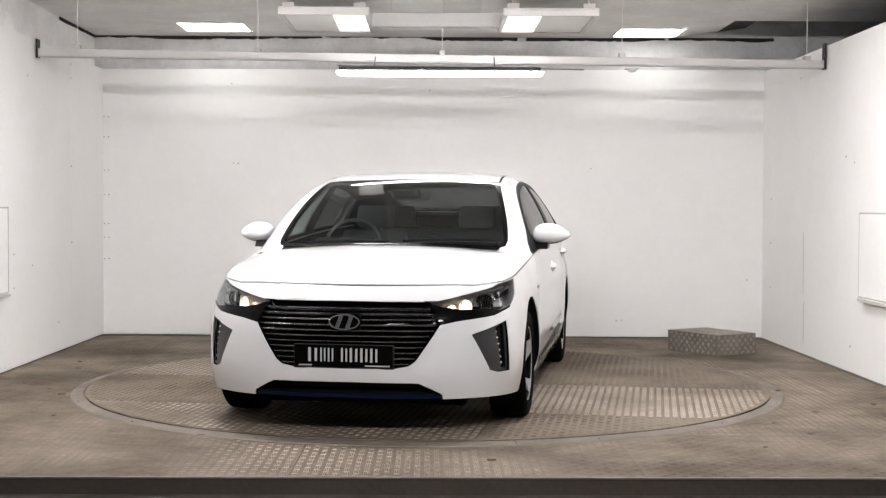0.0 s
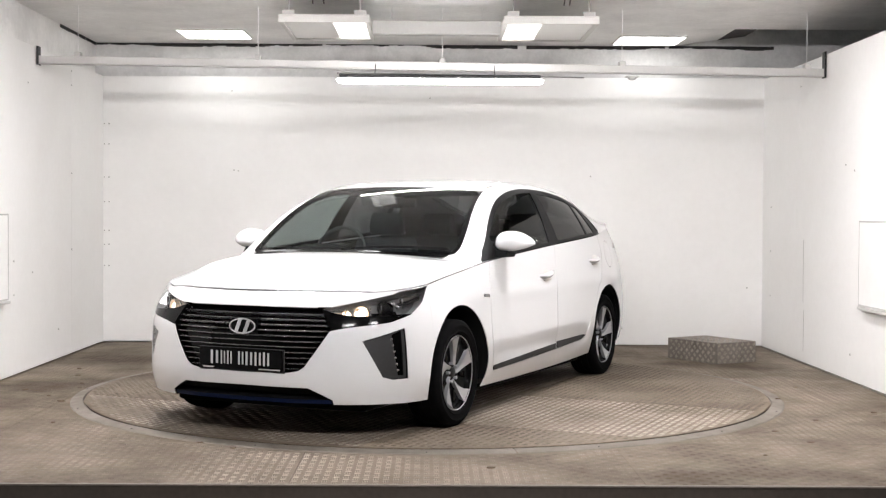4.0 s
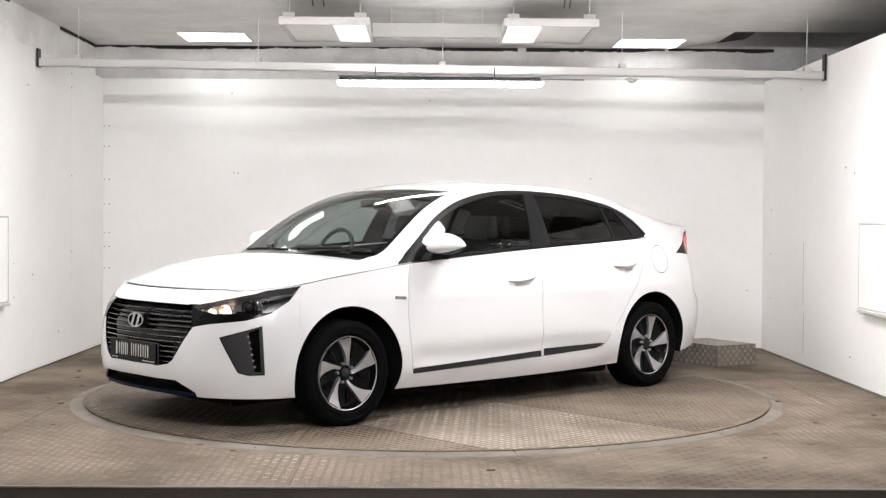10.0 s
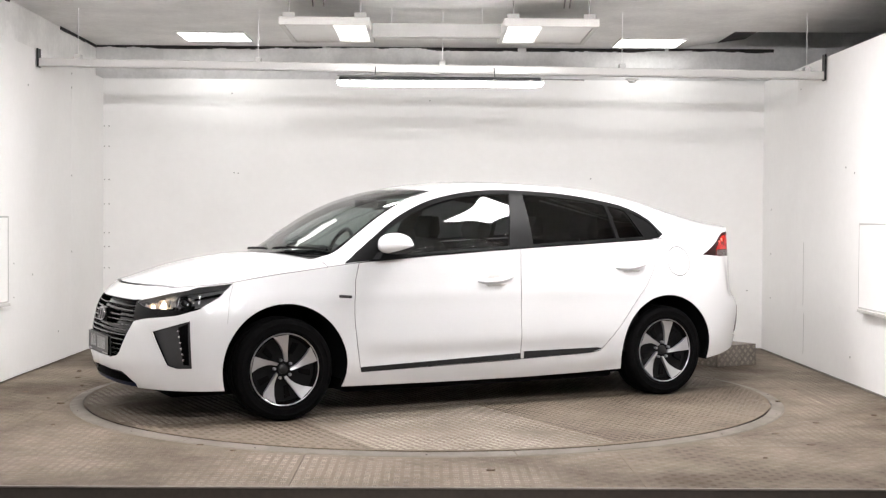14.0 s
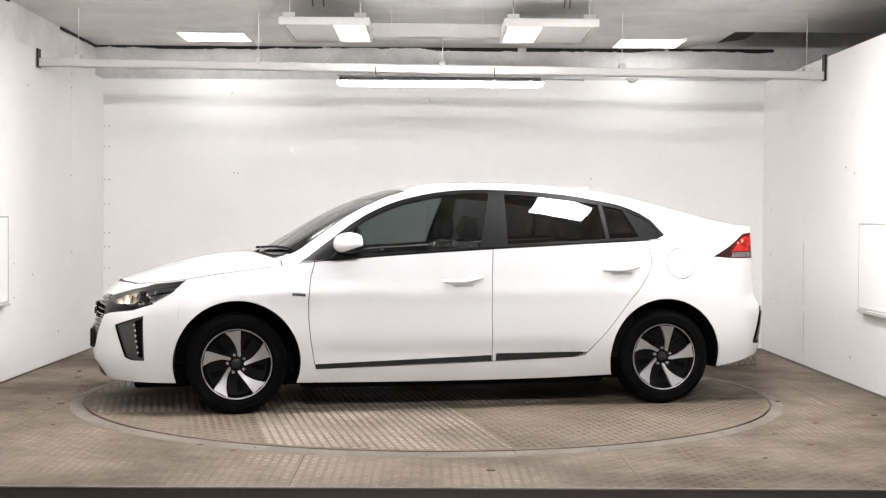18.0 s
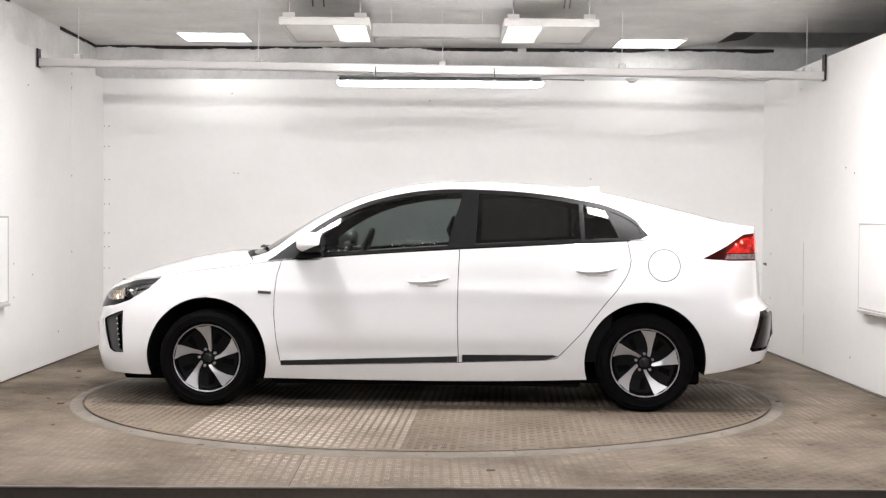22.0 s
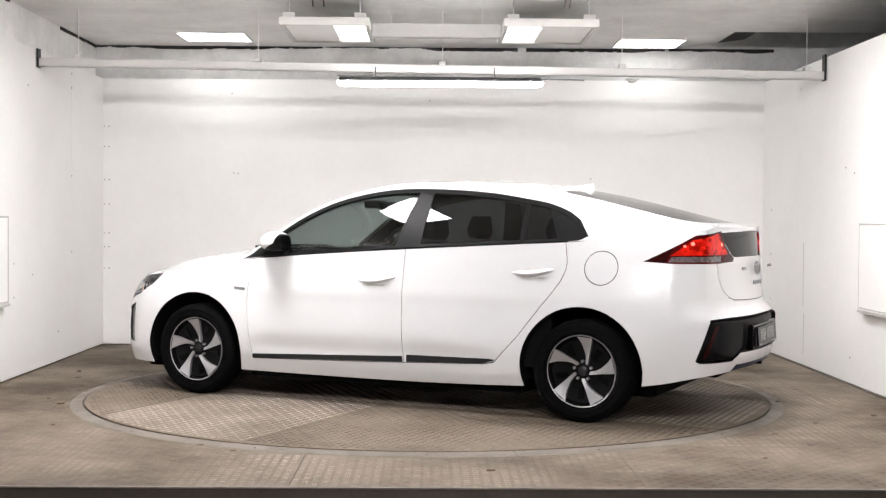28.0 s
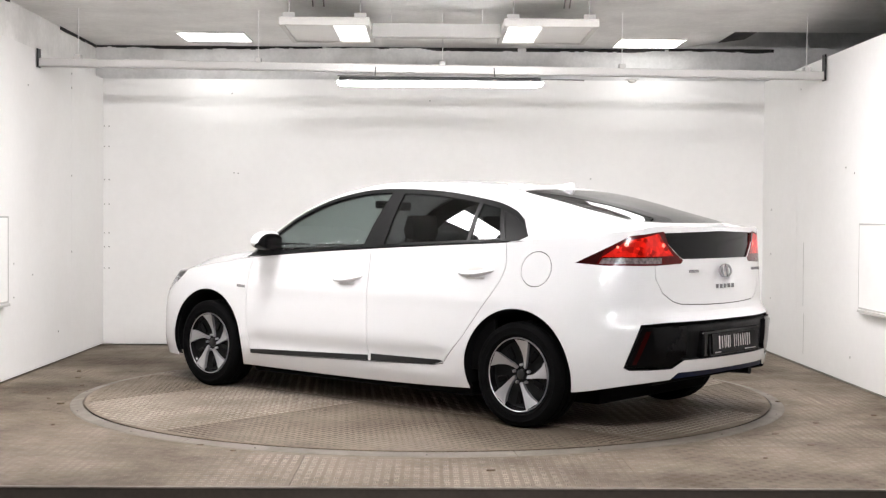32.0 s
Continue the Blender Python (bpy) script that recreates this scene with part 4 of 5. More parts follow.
strip_f = sx([(0.905, 0.287), (0.905, 0.314), (-0.193, 0.352), (-0.193, 0.317)])
strip_r = sx([(-0.222, 0.318), (-0.222, 0.362), (-0.78, 0.365), (-0.815, 0.359), (-0.74, 0.336)])
front_shut = [(s_at(0.90), 0.96), *sx([(0.918, 0.90), (0.936, 0.836), (0.949, 0.70), (0.949, 0.593), (0.935, 0.45), (0.912, 0.32), (0.899, 0.284)])]
sill_shut = sx([(0.899, 0.284), (0.3, 0.298), (-0.19, 0.313), (-0.74, 0.333), (-0.806, 0.345)])
mid_shut = [(s_at(-0.205), 1.03), *sx([(-0.196, 0.85), (-0.192, 0.6), (-0.2, 0.313)])]
rear_shut = [(s_at(-1.235), 1.08), *sx([(-1.25, 1.0), (-1.258, 0.951), (-1.25, 0.90), (-1.226, 0.845), (-1.17, 0.765), (-1.103, 0.686), (-0.963, 0.51), (-0.806, 0.345)])]
bumper_shut = sx([(1.675, 0.815), (1.705, 0.74), (1.725, 0.60)])
gate_shut = [(sr(0.655), 0.957), (sr(0.65), 0.88), (sr(0.60), 0.80), (sr(0.52), 0.752), (sr(0.45), 0.735), (sr(0.2), 0.727), (LEN + 0.02, 0.725)]
tail_shut = [(s_at(-1.71), 0.56), (s_at(-1.80), 0.63), (s_at(-1.95), 0.668), (sr(0.55), 0.675)]
flap = circle(s_at(-1.462), 0.921, 0.098, 36)
lower_polys = [("arch", arch_f), ("arch", arch_r), ("headlamp", headlamp), ("lip", lip), ("intake", intake), ("grille", grille), ("lamp_black", lamp_black), ("fog_lamps", fog_lamps), ("fog", fog),
               ("tail_tip", None), ("tail_panel", tail_panel), ("reflector", reflector), ("rear_fog", rear_fog), ("applique", applique), ("diffuser", diffuser), ("strip_f", strip_f), ("strip_r", strip_r)]
shuts = [front_shut, sill_shut, mid_shut, rear_shut, gate_shut, bumper_shut, flap + flap[:1]]
door_f_poly = front_shut + sill_shut[1:3] + mid_shut[::-1]
door_r_poly = mid_shut + sill_shut[3:] + rear_shut[::-1]
gate_poly = gate_shut + [(LEN + 0.05, 1.2), (sr(0.66), 1.2)]
GAP = 0.0023

low = sheet(np.linspace(0, LEN, 190), lambda s: [sill_z(s) + (top_of(s) - (0.006 if s < s_at(-1.34) else 0.0) - sill_z(s)) * k / 30 for k in range(31)])
for name, poly in lower_polys:
    if poly:
        flat_cut(low, poly + poly[:1])
for poly in (tail_lamp, tail_tip, tail_clear, tail_lit):
    flat_cut(low, poly + poly[:1])
for line in shuts:
    w = 0.0007 if line is bumper_shut else GAP
    flat_cut(low, shifted(line, w))
    flat_cut(low, shifted(line, -w))
flat_cut(low, tail_shut)

regions = {}
for f in low.faces:
    c = f.calc_center_median()
    u, v = c.x, c.y
    name = None
    if inside(tail_lamp, u, v):
        name = "tail_tip" if inside(tail_tip, u, v) else "tail_clear" if inside(tail_clear, u, v) else "tail_lit" if inside(tail_lit, u, v) else "tail_red"
    if not name:
        name = next((n for n, poly in lower_polys if poly and inside(poly, u, v)), None)
    if not name and any(off_line(line, u, v) < (0.0007 if line is bumper_shut else GAP) for line in shuts):
        name = "gap"
    if not name:
        x = plan_x(u)
        if inside(door_f_poly, u, v):
            name = "front_door"
        elif inside(door_r_poly, u, v):
            name = "rear_door"
        elif inside(flap, u, v):
            name = "flap"
        elif inside(gate_poly, u, v):
            name = "tailgate"
        elif x > 1.5 and u < np.interp(v, [0.5, 0.6, 0.74, 0.9], [s_at(1.72), s_at(1.72), s_at(1.705), s_at(1.66)]):
            name = "front_bumper"
        elif x > 0.9:
            name = "front_fender"
        elif x < -1.70 and v < np.interp(u, [s_at(-1.71), s_at(-1.80), s_at(-1.95), sr(0.55), LEN], [0.56, 0.63, 0.668, 0.675, 0.7]):
            name = "rear_bumper"
        elif x < -0.9:
            name = "rear_quarter"
        else:
            name = "sill"
    regions[f] = name

SM = 38
part("front_bumper", collect(low, lower, {"front_bumper"}), PAINT, car, smooth=SM)
part("rear_bumper", collect(low, lower, {"rear_bumper"}), PAINT, car, smooth=SM)
for mir in (False, True):
    for reg, nm in (("front_fender", "front_fender"), ("front_door", "front_door"), ("rear_door", "rear_door"), ("sill", "sill_panel"), ("rear_quarter", "rear_quarter_panel")):
        part(nm, collect(low, lower, {reg}, both=False, mirror=mir), PAINT, car, smooth=SM)
    part("side_moulding", collect(low, lower, {"strip_f"}, depth=-0.006, both=False, mirror=mir), GREY_PLASTIC, car, "dark grey rubbing strip", smooth=SM)
    part("side_moulding", collect(low, lower, {"strip_r"}, depth=-0.006, both=False, mirror=mir), GREY_PLASTIC, car, "dark grey rubbing strip", smooth=SM)
    part("fog_bezel", collect(low, lower, {"fog"}, depth=0.018, both=False, mirror=mir, thick=0.0), SATIN_GREY, car, "satin grey corner vent", smooth=SM)
    part("fog_recess", collect(low, lower, {"fog_lamps"}, depth=0.03, both=False, mirror=mir, thick=0.0), BLACK_GLOSS, car, smooth=SM)
    part("headlamp_lens", collect(low, lower, {"headlamp"}, both=False, mirror=mir, thick=0.0), LENS, car, "clear headlamp cover", smooth=SM)
    part("headlamp_housing", collect(low, lower, {"headlamp"}, depth=0.07, both=False, mirror=mir, thick=-0.065), LAMP_CHROME, car, "silvered headlamp bowl", smooth=SM)
    part("lamp_surround", collect(low, lower, {"lamp_black"}, both=False, mirror=mir), BLACK_GLOSS, car, smooth=SM)
    lamp = part("tail_lamp", collect(low, lower, {"tail_red"}, both=False, mirror=mir), RED_LENS, car, "red tail lamp, lit", smooth=SM)
    part("lamp_tip", collect(low, lower, {"tail_tip"}, both=False, mirror=mir), RED_DARK, lamp, smooth=SM)
    part("reverse_lens", collect(low, lower, {"tail_clear"}, both=False, mirror=mir), REVERSE, lamp, "clear reversing lens", smooth=SM)
    part("lit_lens", collect(low, lower, {"tail_lit"}, both=False, mirror=mir), RED_GLOW, lamp, "glowing red lens", smooth=SM)
    part("rear_fog_lamp", collect(low, lower, {"rear_fog"}, depth=0.006, both=False, mirror=mir), BLACK_GLOSS, car, smooth=SM)
    part("rear_reflector", collect(low, lower, {"reflector"}, both=False, mirror=mir), RED_DARK, car, "slim dark red reflector", smooth=SM)
part("fuel_flap", collect(low, lower, {"flap"}, both=False), PAINT, car, smooth=SM)
part("grille_backing", collect(low, lower, {"grille"}, depth=0.045, thick=-0.04), BLACK_GLOSS, car, "black grille opening", smooth=SM)
part("lower_intake", collect(low, lower, {"intake"}, depth=0.07, thick=-0.06), BLACK, car, smooth=SM)
part("front_lip", collect(low, lower, {"lip"}, depth=0.012), BLUE, car, "dark blue lower lip", smooth=SM)
part("rear_lip", collect(low, lower, {"diffuser"}, depth=0.01), BLUE, car, "dark blue lower lip", smooth=SM)
part("tail_panel", collect(low, lower, {"tail_panel"}, depth=0.012), BLACK_GLOSS, car, "gloss black panel between the tail lamps", smooth=SM)
part("rear_applique", collect(low, lower, {"applique"}, depth=0.032, thick=-0.028), BLACK, car, "black bumper insert", smooth=SM)
body_names = {"front_bumper", "rear_bumper", "front_fender", "front_door", "rear_door", "sill", "rear_quarter", "tailgate", "gap", "flap", "strip_f", "strip_r", "lamp_black", "fog", "applique", "tail_panel",
              "tail_red", "tail_tip", "tail_clear", "tail_lit", "rear_fog", "reflector"}
part("inner_shell", collect(low, lower, body_names, depth=0.035, thick=0), BLACK, car, smooth=SM)
gate_low = collect(low, lower, {"tailgate"})

# --- upper shell regions ---
dlo_top = curve([-1.37, -1.33, -1.271, -1.163, -0.91, -0.622, -0.336, -0.193, -0.014, 0.199, 0.412, 0.624, 0.818, 1.0],
                [1.10, 1.165, 1.218, 1.272, 1.330, 1.369, 1.387, 1.391, 1.384, 1.354, 1.296, 1.195, 1.062, 0.932])


def on_side(x, z):
    """Upper-shell coordinates of the side point at x and z."""
    xi, a = x, 0.5
    for _ in range(12):
        s, r = edge_point(xi, belt_y, belt_z), edge_point(xi, rail_y, rail_z)
        a = min(max((z - s.z) / max(r.z - s.z, 1e-3), -0.02), 0.98)
        xi += x - (s.x + (r.x - s.x) * a)
    return xi, a


def on_top(xi, y):
    return xi, 2 - y / edge_point(xi, rail_y, rail_z).y


def pane(xa, xb, ta, tb, low_gap=0.02, top_gap=0.03):
    """A side window from xa to xb along its foot and ta to tb along its head."""
    foot = [(x, belt_z(x) + low_gap) for x in np.linspace(xa, xb, 8)]
    head = [(x, max(dlo_top(x) - top_gap, belt_z(x) + low_gap + 0.004)) for x in np.linspace(tb, ta, 14)]
    return [on_side(*p) for p in foot + head]


dlo = [on_side(x, belt_z(x) + 0.001) for x in np.linspace(1.0, -1.315, 12)] + [on_side(x, dlo_top(x)) for x in np.linspace(-1.368, 0.985, 34)]
glass_f = pane(0.77, -0.126, 0.77, -0.218)
glass_r = pane(-0.30, -0.952, -0.318, -0.94)
glass_q = pane(-0.978, -1.185, -0.968, -1.105)
panel_q = pane(-1.222, -1.325, -1.135, -1.31, 0.018, 0.03)
screen = [on_top(*p) for p in ((1.160, -0.02), (1.160, 0.3), (1.156, 0.6), (1.142, 0.665), (1.10, 0.68), (0.75, 0.622), (0.42, 0.56), (0.385, 0.545), (0.368, 0.5), (0.35, -0.02))]
screen_rim = [on_top(*p) for p in ((1.205, -0.02), (1.205, 0.5), (1.19, 0.64), (1.155, 0.70), (1.10, 0.712), (0.75, 0.650), (0.39, 0.585), (0.345, 0.575), (0.33, 0.5), (0.318, -0.02))]
back_glass = [on_top(*p) for p in ((-1.15, -0.02), (-1.155, 0.35), (-1.18, 0.46), (-1.23, 0.50), (-1.6, 0.495), (-1.85, 0.47), (-1.92, 0.42), (-1.945, 0.3), (-1.95, -0.02))]
back_rim = [on_top(*p) for p in ((-1.105, -0.02), (-1.11, 0.35), (-1.13, 0.50), (-1.20, 0.545), (-1.6, 0.532), (-1.88, 0.50), (-1.955, 0.44), (-1.98, 0.3), (-1.985, -0.02))]
gate_line = [on_top(*p) for p in ((-1.075, -0.02), (-1.08, 0.4), (-1.10, 0.52), (-1.17, 0.572), (-1.6, 0.56))] + [(-1.9, 0.97), (-2.04, 0.80), (-2.14, 0.7)]
hood_back = [(1.245, 2.02), (1.245, 1.4), (1.25, 1.0), (1.27, 0.5), (1.29, -0.02)]
ditch = [(x, 1.13) for x in np.linspace(0.33, -1.02, 16)]
upper_shuts = [hood_back, gate_line, ditch]
UG = 0.004
up = sheet(np.linspace(2.072, -2.13, 130), lambda u: [(0.012 if u > -1.34 else 0.0) + (2 - (0.012 if u > -1.34 else 0.0)) * k / 44 for k in range(45)])
upper_polys = [("screen", screen), ("screen_rim", screen_rim), ("back_glass", back_glass), ("back_rim", back_rim), ("glass_f", glass_f), ("glass_r", glass_r), ("glass_q", glass_q), ("panel_q", panel_q), ("dlo", dlo)]
for name, poly in upper_polys:
    flat_cut(up, poly + poly[:1])
for line in upper_shuts:
    w = UG if line is not ditch else 0.012
    flat_cut(up, shifted(line, w))
    flat_cut(up, shifted(line, -w))
regions = {}
gate_up = gate_line + [(-2.2, 0.7), (-2.2, 2.1), (-1.075, 2.1)]
for f in up.faces:
    c = f.calc_center_median()
    u, v = c.x, c.y
    name = next((n for n, poly in upper_polys if inside(poly, u, v)), None)
    if not name:
        if off_line(hood_back, u, v) < UG or off_line(gate_line, u, v) < UG or off_line(ditch, u, v) < 0.012:
            name = "gap"
        elif u > np.interp(v, [0, 0.5, 1.0, 1.4, 2], [1.29, 1.27, 1.25, 1.245, 1.245]):
            name = "hood"
        elif u > 1.13 and v > 1.12:
            name = "cowl"
        elif inside(gate_up, u, v):
            name = "gate"
        else:
            name = "roof"
    regions[f] = name
part("bonnet", collect(up, upper, {"hood"}), PAINT, car, smooth=SM)
part("roof_panel", collect(up, upper, {"roof"}), PAINT, car, smooth=SM)
part("cowl", collect(up, upper, {"cowl"}, depth=0.006), BLACK, car, smooth=SM)
bm = collect(up, upper, {"gate"})
me = bpy.data.meshes.new("joined")
gate_low.to_mesh(me)
gate_low.free()
bm.from_mesh(me)
bpy.data.meshes.remove(me)
gate = part("tailgate", bm, PAINT, car, smooth=SM)
part("windscreen", collect(up, upper, {"screen"}, thick=0.004), GLASS_CLEAR, car, "clear green-tinged windscreen", smooth=SM)
part("windscreen_border", collect(up, upper, {"screen_rim"}), BLACK_GLOSS, car, smooth=SM)
part("rear_window", collect(up, upper, {"back_glass"}, thick=0.004), GLASS_DARK, gate, "dark tinted rear window", smooth=SM)
part("rear_window_border", collect(up, upper, {"back_rim"}), BLACK_GLOSS, gate, smooth=SM)
for mir in (False, True):
    part("front_side_window", collect(up, upper, {"glass_f"}, depth=0.004, both=False, mirror=mir, thick=0.004), GLASS_SIDE, car, "green-tinted side window", smooth=SM)
    part("rear_side_window", collect(up, upper, {"glass_r"}, depth=0.004, both=False, mirror=mir, thick=0.004), GLASS_DARK, car, "dark privacy glass", smooth=SM)
    part("quarter_window", collect(up, upper, {"glass_q"}, depth=0.004, both=False, mirror=mir, thick=0.004), GLASS_DARK, car, "dark privacy glass", smooth=SM)
    part("quarter_blank", collect(up, upper, {"panel_q"}, depth=0.004, both=False, mirror=mir), SATIN, car, smooth=SM)
    part("window_surround", collect(up, upper, {"dlo"}, both=False, mirror=mir), SATIN, car, "satin black window frame and pillars", smooth=SM)
part("inner_frame", collect(up, upper, {"hood", "roof", "gate", "gap", "dlo", "panel_q", "screen_rim", "back_rim", "cowl"}, depth=0.02, thick=0), BLACK, car, smooth=SM)
low.free()
up.free()


# ---- car details ----
def both_sides(fn):
    for side in (1, -1):
        fn(side)


# grille slats
def slat(z):
    end = np.interp(z, [0.372, 0.388, 0.412, 0.60, 0.717], [sf(0.20), sf(0.325), sf(0.36), sf(0.485), sf(0.45)])
    bm = bmesh.new()
    rows = []
    for s in np.linspace(-end, end, 41):
        p = wrapped(lower, abs(s), z, 0.0)
        q = wrapped(lower, abs(s), z, 0.035)
        sg = 1 if s >= 0 else -1
        n = (p - q)
        o = p - n * 0.25
        rows.append([bm.verts.new((w.x, w.y * sg, w.z)) for w in (o + Vector((0, 0, 0.0032)), o + n * 0.12, o - Vector((0, 0, 0.0032)), o - n * 0.8 - Vector((0, 0, 0.003)), o - n * 0.8 + Vector((0, 0, 0.003)))])
    for a, b in zip(rows, rows[1:]):
        for i in range(5):
            bm.faces.new((a[i], b[i], b[(i + 1) % 5], a[(i + 1) % 5]))
    bmesh.ops.recalc_face_normals(bm, faces=bm.faces)
    return bm


for k in range(11):
    part("grille_slat", slat(0.397 + 0.0288 * k), SLAT, car, "slim dark chrome slat", smooth=30)


def emblem(x, z, w, h, parent, face, tilt, mat=CHROME):
    """A plain oval badge with a slanted bar pair, facing along x."""
    bm = bmesh.new()
    n = 40
    rows = []
    for i in range(n):
        a = 2 * math.pi * i / n
        rows.append([bm.verts.new((d, math.cos(a) * (w + r), math.sin(a) * (h + r))) for r, d in ((-0.008, 0), (-0.008, 0.008), (0, 0.008), (0, 0))])
    for a, b in zip(rows, rows[1:] + rows[:1]):
        for i in range(4):
            bm.faces.new((a[i], b[i], b[(i + 1) % 4], a[(i + 1) % 4]))
    for y in (-0.33, 0.33):
        prism(bm, [(w * (y - 0.16 - 0.12 * face), -h * 0.8), (w * (y + 0.12 - 0.12 * face), -h * 0.8), (w * (y + 0.16 + 0.12 * face), h * 0.8), (w * (y - 0.12 + 0.12 * face), h * 0.8)], 0.001, 0.007, "x")
    bmesh.ops.recalc_face_normals(bm, faces=bm.faces)
    ob = part("badge", bm, mat, parent, "oval chrome badge")
    ob.matrix_local = Matrix.Translation((x, 0, z)) @ Matrix.Rotation(radians(tilt), 4, "Y") @ (Matrix.Identity(4) if face > 0 else Matrix.Rotation(math.pi, 4, "Z"))
    return ob


emblem(2.229, 0.612, 0.083, 0.042, car, 1, -6, DARK_CHROME)
part("badge_plate", boxed(2.18, 2.227, -0.085, 0.085, 0.566, 0.656, 0.012), BLACK_GLOSS, car)
emblem(-2.172, 0.912, 0.070, 0.040, gate, -1, 3, DARK_CHROME)


def show_plate(x, z, face, tilt):
    """A black show plate with pale letter-sized bars."""
    plate = part("show_plate", boxed(-0.006, 0.006, -0.26, 0.26, -0.057, 0.057, 0.004), BLACK_GLOSS, car, "black dealer plate with pale bars")
    y = -0.185
    for k, w in enumerate((0.058, 0.034, 0.036, 0, 0.040, 0.050, 0.046, 0.046)):
        if w:
            h = 0.036
            part("letter_bar", boxed(0.006, 0.0072, y, y + w * 0.24, -h + 0.006, h + 0.006), LETTER, plate)
            part("letter_bar", boxed(0.006, 0.0072, y + w * 0.58, y + w * 0.80, -h * 0.92 + 0.006, h * 0.92 + 0.006), LETTER, plate)
        else:
            w = 0.022
        y += w + 0.006
    part("small_print", boxed(0.006, 0.007, -0.235, -0.165, -0.051, -0.045), DOT, plate)
    part("small_print", boxed(0.006, 0.007, 0.115, 0.245, -0.051, -0.045), DOT, plate)
    part("holder", boxed(-0.012, -0.0062, -0.266, 0.266, -0.066, 0.060, 0.003), GREY_PLASTIC, plate)
    plate.matrix_local = Matrix.Translation((x, 0, z)) @ Matrix.Rotation(radians(tilt), 4, "Y") @ (Matrix.Identity(4) if face > 0 else Matrix.Rotation(math.pi, 4, "Z"))


show_plate(2.250, 0.438, 1, 0)
show_plate(-2.236, 0.510, -1, 4)
part("plate_recess", boxed(-2.226, -2.17, -0.33, 0.33, 0.436, 0.585, 0.012), BLACK_GLOSS, car)


def bowl(s, z, r, depth, mat, nm, side, label, deep=0.03, turn=-30):
    """A round reflector bowl set into the lamp, looking forward."""
    p = wrapped(lower, s, z, depth)
    bm = lathe(bmesh.new(), [(0.0, 0.0), (r * 0.5, deep * 0.18), (r * 0.85, deep * 0.6), (r, deep), (r * 1.06, deep), (r * 1.06, -0.004)], 28)
    ob = part(nm, bm, mat, car, label, smooth=50)
    ob.matrix_local = Matrix.Translation((p.x, p.y * side, p.z)) @ Matrix.Rotation(radians((-90 - turn) if side > 0 else (-90 + turn)), 4, "Z")
    return ob


def lamps(side):
    for s, z, r in ((sf(0.575), 0.705, 0.027), (sf(0.655), 0.717, 0.037)):
        b = bowl(s, z, r, 0.062, AMBER, "reflector_bowl", side, "warm-lit reflector bowl", 0.026)
        bm = bmesh.new()
        bmesh.ops.create_icosphere(bm, subdivisions=2, radius=r * 0.72)
        bulb = part("lit_bulb", bm, BULB, b, "glowing headlamp bulb", smooth=60)
        bulb.matrix_local = Matrix.Translation((0, 0.008, 0)) @ Matrix.Diagonal((1.25, 0.5, 0.8, 1))
    b = bowl(sf(0.775), 0.742, 0.040, 0.068, BLACK_GLOSS, "projector_bezel", side, "black projector ring", 0.030, -40)
    bm = bmesh.new()
    bmesh.ops.create_uvsphere(bm, u_segments=20, v_segments=12, radius=0.028)
    part("projector_lens", bm, BLACK_GLOSS, b, "dark glass projector lens", smooth=60).location = (0, 0.010, 0)
    for s, z, r in ((s_at(1.955), 0.752, 0.017), (s_at(1.90), 0.772, 0.014), (s_at(1.93), 0.735, 0.011)):
        p = wrapped(lower, s, z, 0.045)
        bm = bmesh.new()
        bmesh.ops.create_icosphere(bm, subdivisions=2, radius=r)
        part("reflector_bead", bm, CHROME, car, "small chrome reflector", smooth=60).location = (p.x, p.y * side, p.z)
    for s0, s1, z0, z1, d, mat, nm in ((sf(0.49), sf(0.56), 0.698, 0.716, 0.04, AMBER, "amber_reflector"), (sf(0.53), s_at(1.83), 0.664, 0.694, 0.040, BLACK_GLOSS, "lower_blade"), (sf(0.705), s_at(1.93), 0.696, 0.775, 0.066, BLACK_GLOSS, "dark_panel"),
                                       (s_at(1.93), s_at(1.72), 0.735, 0.755, 0.035, BLACK, "inner_blade"), (sf(0.74), s_at(1.72), 0.752, 0.764, 0.018, CHROME, "upper_blade"), (sf(0.47), sf(0.60), 0.712, 0.722, 0.03, CHROME, "inner_strip")):
        bm = bmesh.new()
        rows = []
        for k in range(10):
            s = s0 + (s1 - s0) * k / 9
            lift = 0.036 * k / 9 if nm == "upper_blade" else 0.03 * k / 9 if nm == "inner_blade" else 0
            a, b2 = wrapped(lower, s, z0 + lift, d), wrapped(lower, s, z1 + lift, d + 0.008)
            rows.append([bm.verts.new((w.x, w.y * side, w.z)) for w in (a, b2)])
        for a, b2 in zip(rows, rows[1:]):
            bm.faces.new((a[0], b2[0], b2[1], a[1]))
        bmesh.ops.solidify(bm, geom=bm.faces[:], thickness=0.006)
        part(nm, bm, mat, car)
    # silvered fins between the bowls
    for k in range(7):
        t = k / 6
        s = sf(0.50) + (s_at(1.90) - sf(0.50)) * t
        lo, hi = wrapped(lower, s, 0.692 + 0.030 * t, 0.050), wrapped(lower, s + 0.012, 0.720 + 0.048 * t, 0.034)
        bm = rod(bmesh.new(), (lo.x, lo.y * side, lo.z), (hi.x, hi.y * side, hi.z), 0.0045, 6)
        part("reflector_fin", bm, CHROME, car)
    # daytime lamps in the corner vent
    for k in range(6):
        t = k / 5
        p = wrapped(lower, s_at(1.985 - 0.012 * t) - 0.01 + 0.02 * t, 0.555 - 0.165 * t, 0.02)
        bm = bmesh.new()
